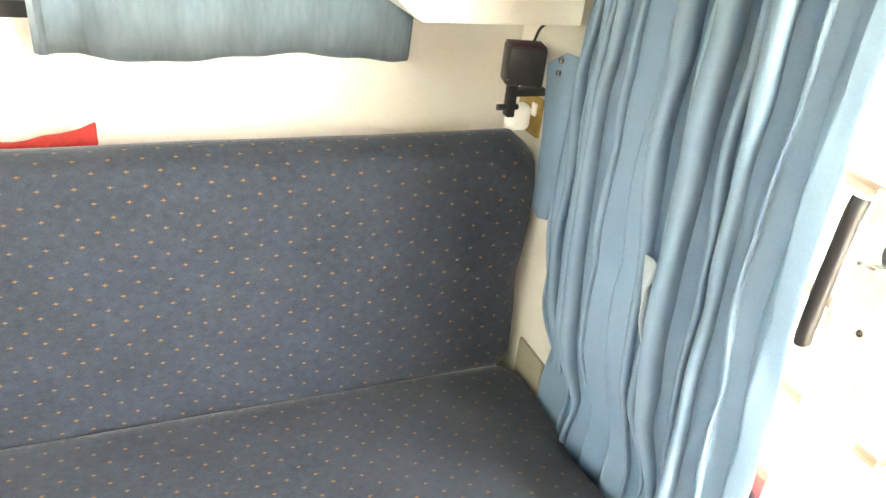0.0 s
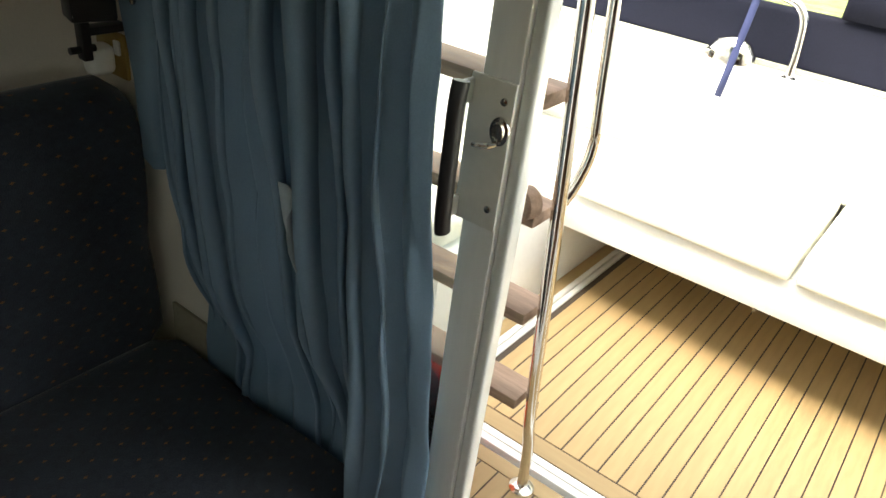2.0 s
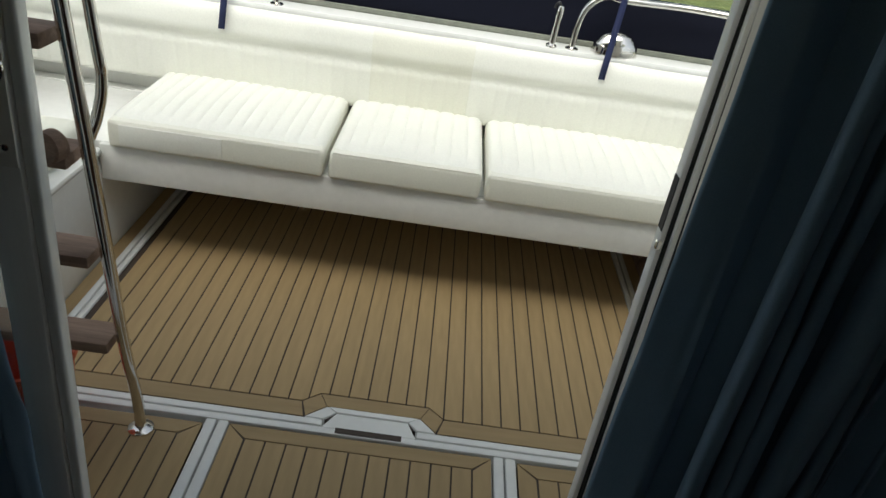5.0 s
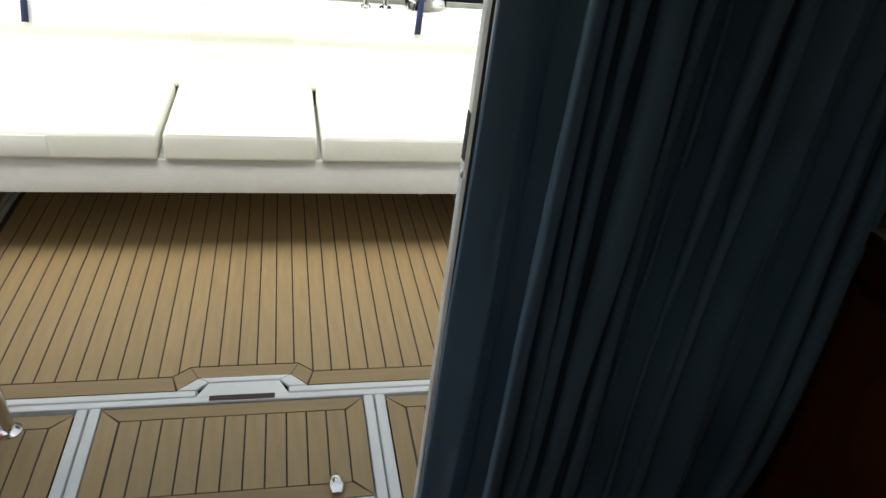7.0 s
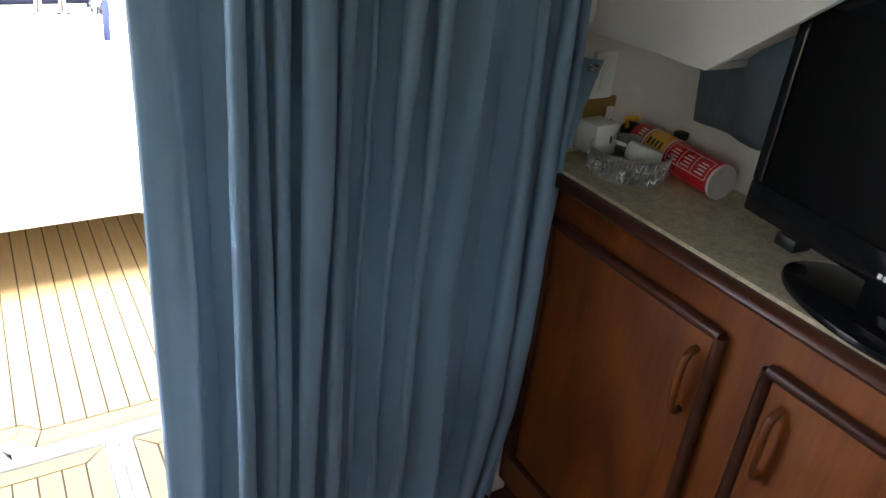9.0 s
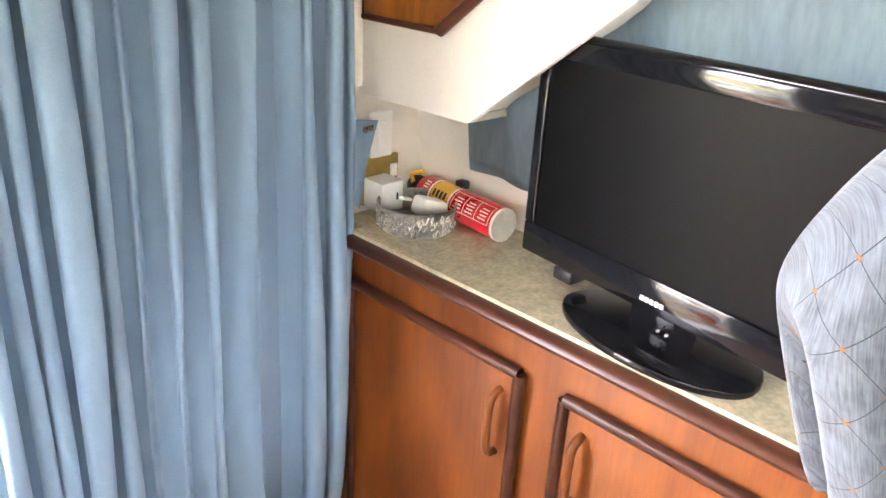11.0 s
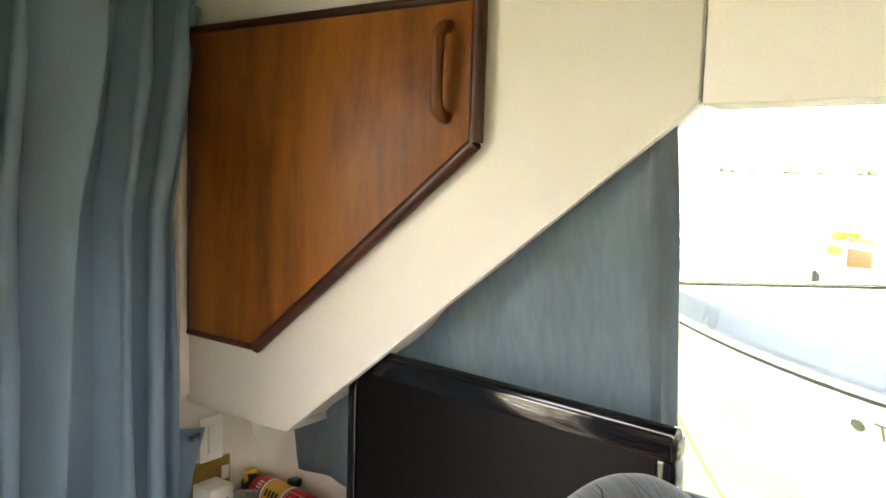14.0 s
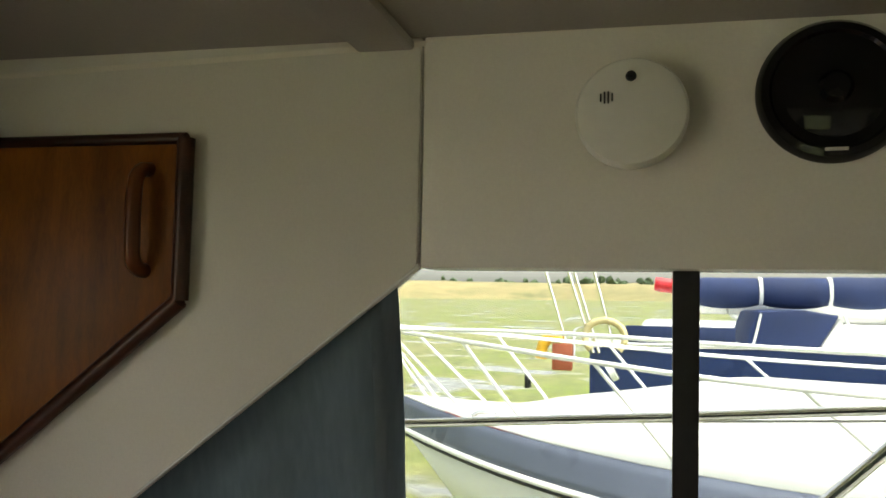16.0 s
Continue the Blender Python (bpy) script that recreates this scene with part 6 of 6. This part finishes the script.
solid("mooring_rope", bm, M_YROPE, "yellow mooring rope running down to the mud", "rope")

# ---- teak sole, plank by plank ----
def bar_mesh(name, x0, x1, y0, y1, mat, top=0.0, t=0.012):
    """A plank with softened upper edges."""
    bm = bmesh.new()
    e = 0.0007
    lo = [bm.verts.new(c) for c in ((x0, y0, top - t), (x1, y0, top - t), (x1, y1, top - t), (x0, y1, top - t))]
    md_ = [bm.verts.new(c) for c in ((x0, y0, top - e), (x1, y0, top - e), (x1, y1, top - e), (x0, y1, top - e))]
    hi = [bm.verts.new(c) for c in ((x0 + e, y0 + e, top), (x1 - e, y0 + e, top), (x1 - e, y1 - e, top), (x0 + e, y1 - e, top))]
    for a, b in ((lo, md_), (md_, hi)):
        for k in range(4):
            j = (k + 1) % 4
            bm.faces.new((a[k], a[j], b[j], b[k]))
    bm.faces.new(hi)
    bm.faces.new(lo[::-1])
    return mesh_of(name, bm, mat, False)


def quad_mesh(name, pts, mat, top=0.0, t=0.012):
    bm = bmesh.new()
    prism(bm, pts, "z", top - t, top)
    return mesh_of(name, bm, mat, False)


sole = thing("cockpit_sole", (0, 1.9, -0.02), "caulked teak cockpit sole", "deck", kind="structure")
bm = bmesh.new()
box(bm, -0.94, 0.802, 1.326, 2.94, -0.021, -0.0025)
part("caulking", bm, M_CAULK, sole, "dark caulking between planks")


def piece(name, me, parent, off=(0, 0, 0)):
    ob = new(name, me)
    ob.parent = parent
    ob.location = Vector(off) - ORG[parent]
    return ob


PITCH = 0.0539
plank = bar_mesh("plank", 0.0, PITCH - 0.0045, 0.0, 1.55, M_TEAKDECK)
k0 = 0.318
for k in range(-24, 10):
    x = k0 + PITCH * k + 0.0028
    if x < -0.944 or x + PITCH > 0.812:
        continue
    w_ = PITCH - 0.0045
    if x > 0.155 or x + w_ < -0.236:
        piece("plank", plank, sole, (x, 1.387, 0.0))
    else:
        cuts = [q for q in (x, *(c for c in (-0.236, -0.19, 0.115, 0.157) if x < c < x + w_), x + w_)]
        near = [(q, 1.387 + 0.040 * max(0.0, min(1.0, (q + 0.236) / 0.046, (0.157 - q) / 0.042))) for q in cuts]
        piece("plank", quad_mesh("plank", [(x + w_, 2.937), (x, 2.937), *near], M_TEAKDECK), sole)
border_l = quad_mesh("border_plank", [(-0.94, 1.327), (-0.222, 1.327), (-0.236, 1.382), (-0.94, 1.382)], M_TEAKBORDER)
border_r = quad_mesh("border_plank", [(0.142, 1.327), (0.802, 1.327), (0.802, 1.382), (0.158, 1.382)], M_TEAKBORDER)
border_a = quad_mesh("border_plank", [(-0.216, 1.331), (-0.166, 1.375), (-0.19, 1.421), (-0.233, 1.384)], M_TEAKBORDER)
border_b = quad_mesh("border_plank", [(-0.164, 1.376), (0.092, 1.376), (0.114, 1.422), (-0.188, 1.422)], M_TEAKBORDER)
border_c = quad_mesh("border_plank", [(0.094, 1.375), (0.137, 1.331), (0.155, 1.384), (0.116, 1.421)], M_TEAKBORDER)
for me in (border_l, border_r, border_a, border_b, border_c):
    piece("border_plank", me, sole)


def hatch(name, x0, x1, y0, y1, label):
    h = thing(name, ((x0 + x1) / 2, (y0 + y1) / 2, -0.02), label, "deck hatch", "deck hatches")
    bm = bmesh.new()
    box(bm, x0, x1, y0, y1, -0.021, -0.0025)
    part("caulking", bm, M_CAULK, h)
    w, g = 0.05, 0.003
    for nm, pts in (("far", [(x0, y1), (x1, y1), (x1 - w, y1 - w + 0.006), (x0 + w, y1 - w + 0.006)]), ("near", [(x0, y0), (x1, y0), (x1 - w, y0 + w - 0.006), (x0 + w, y0 + w - 0.006)]),
                    ("a", [(x0, y0 + g), (x0 + w - g, y0 + w), (x0 + w - g, y1 - w), (x0, y1 - g)]), ("b", [(x1, y0 + g), (x1 - w + g, y0 + w), (x1 - w + g, y1 - w), (x1, y1 - g)])):
        piece("frame_plank", quad_mesh("frame_plank", pts, M_TEAKBORDER if nm in ("far", "near") else M_TEAKDECK), h)
    n = max(1, round((x1 - x0 - 2 * w) / PITCH))
    p = (x1 - x0 - 2 * w) / n
    me = bar_mesh("plank", 0.0, p - 0.0045, 0.0, y1 - y0 - 2 * w + 0.006, M_TEAKDECK)
    for k in range(n):
        piece("plank", me, h, (x0 + w + p * k + 0.0028, y0 + w - 0.003, 0.0))
    return h


hatch("deck_hatch", -0.398, 0.288, 0.912, 1.262, "middle teak-planked deck hatch in the cockpit sole")
hatch("deck_hatch", -0.94, -0.466, 0.83, 1.252, "teak-planked deck hatch at the ladder's foot")
hatch("deck_hatch", 0.358, 0.94, 0.83, 1.258, "teak-planked deck hatch beside the door frame")
for x0, x1, nm in ((-1.033, -0.99, "side_plank"), (0.853, 0.948, "side_plank")):
    piece("side_plank", bar_mesh("side_plank", x0, x1, 1.33, 2.95, M_TEAKDECK, -0.004, 0.015), sole)
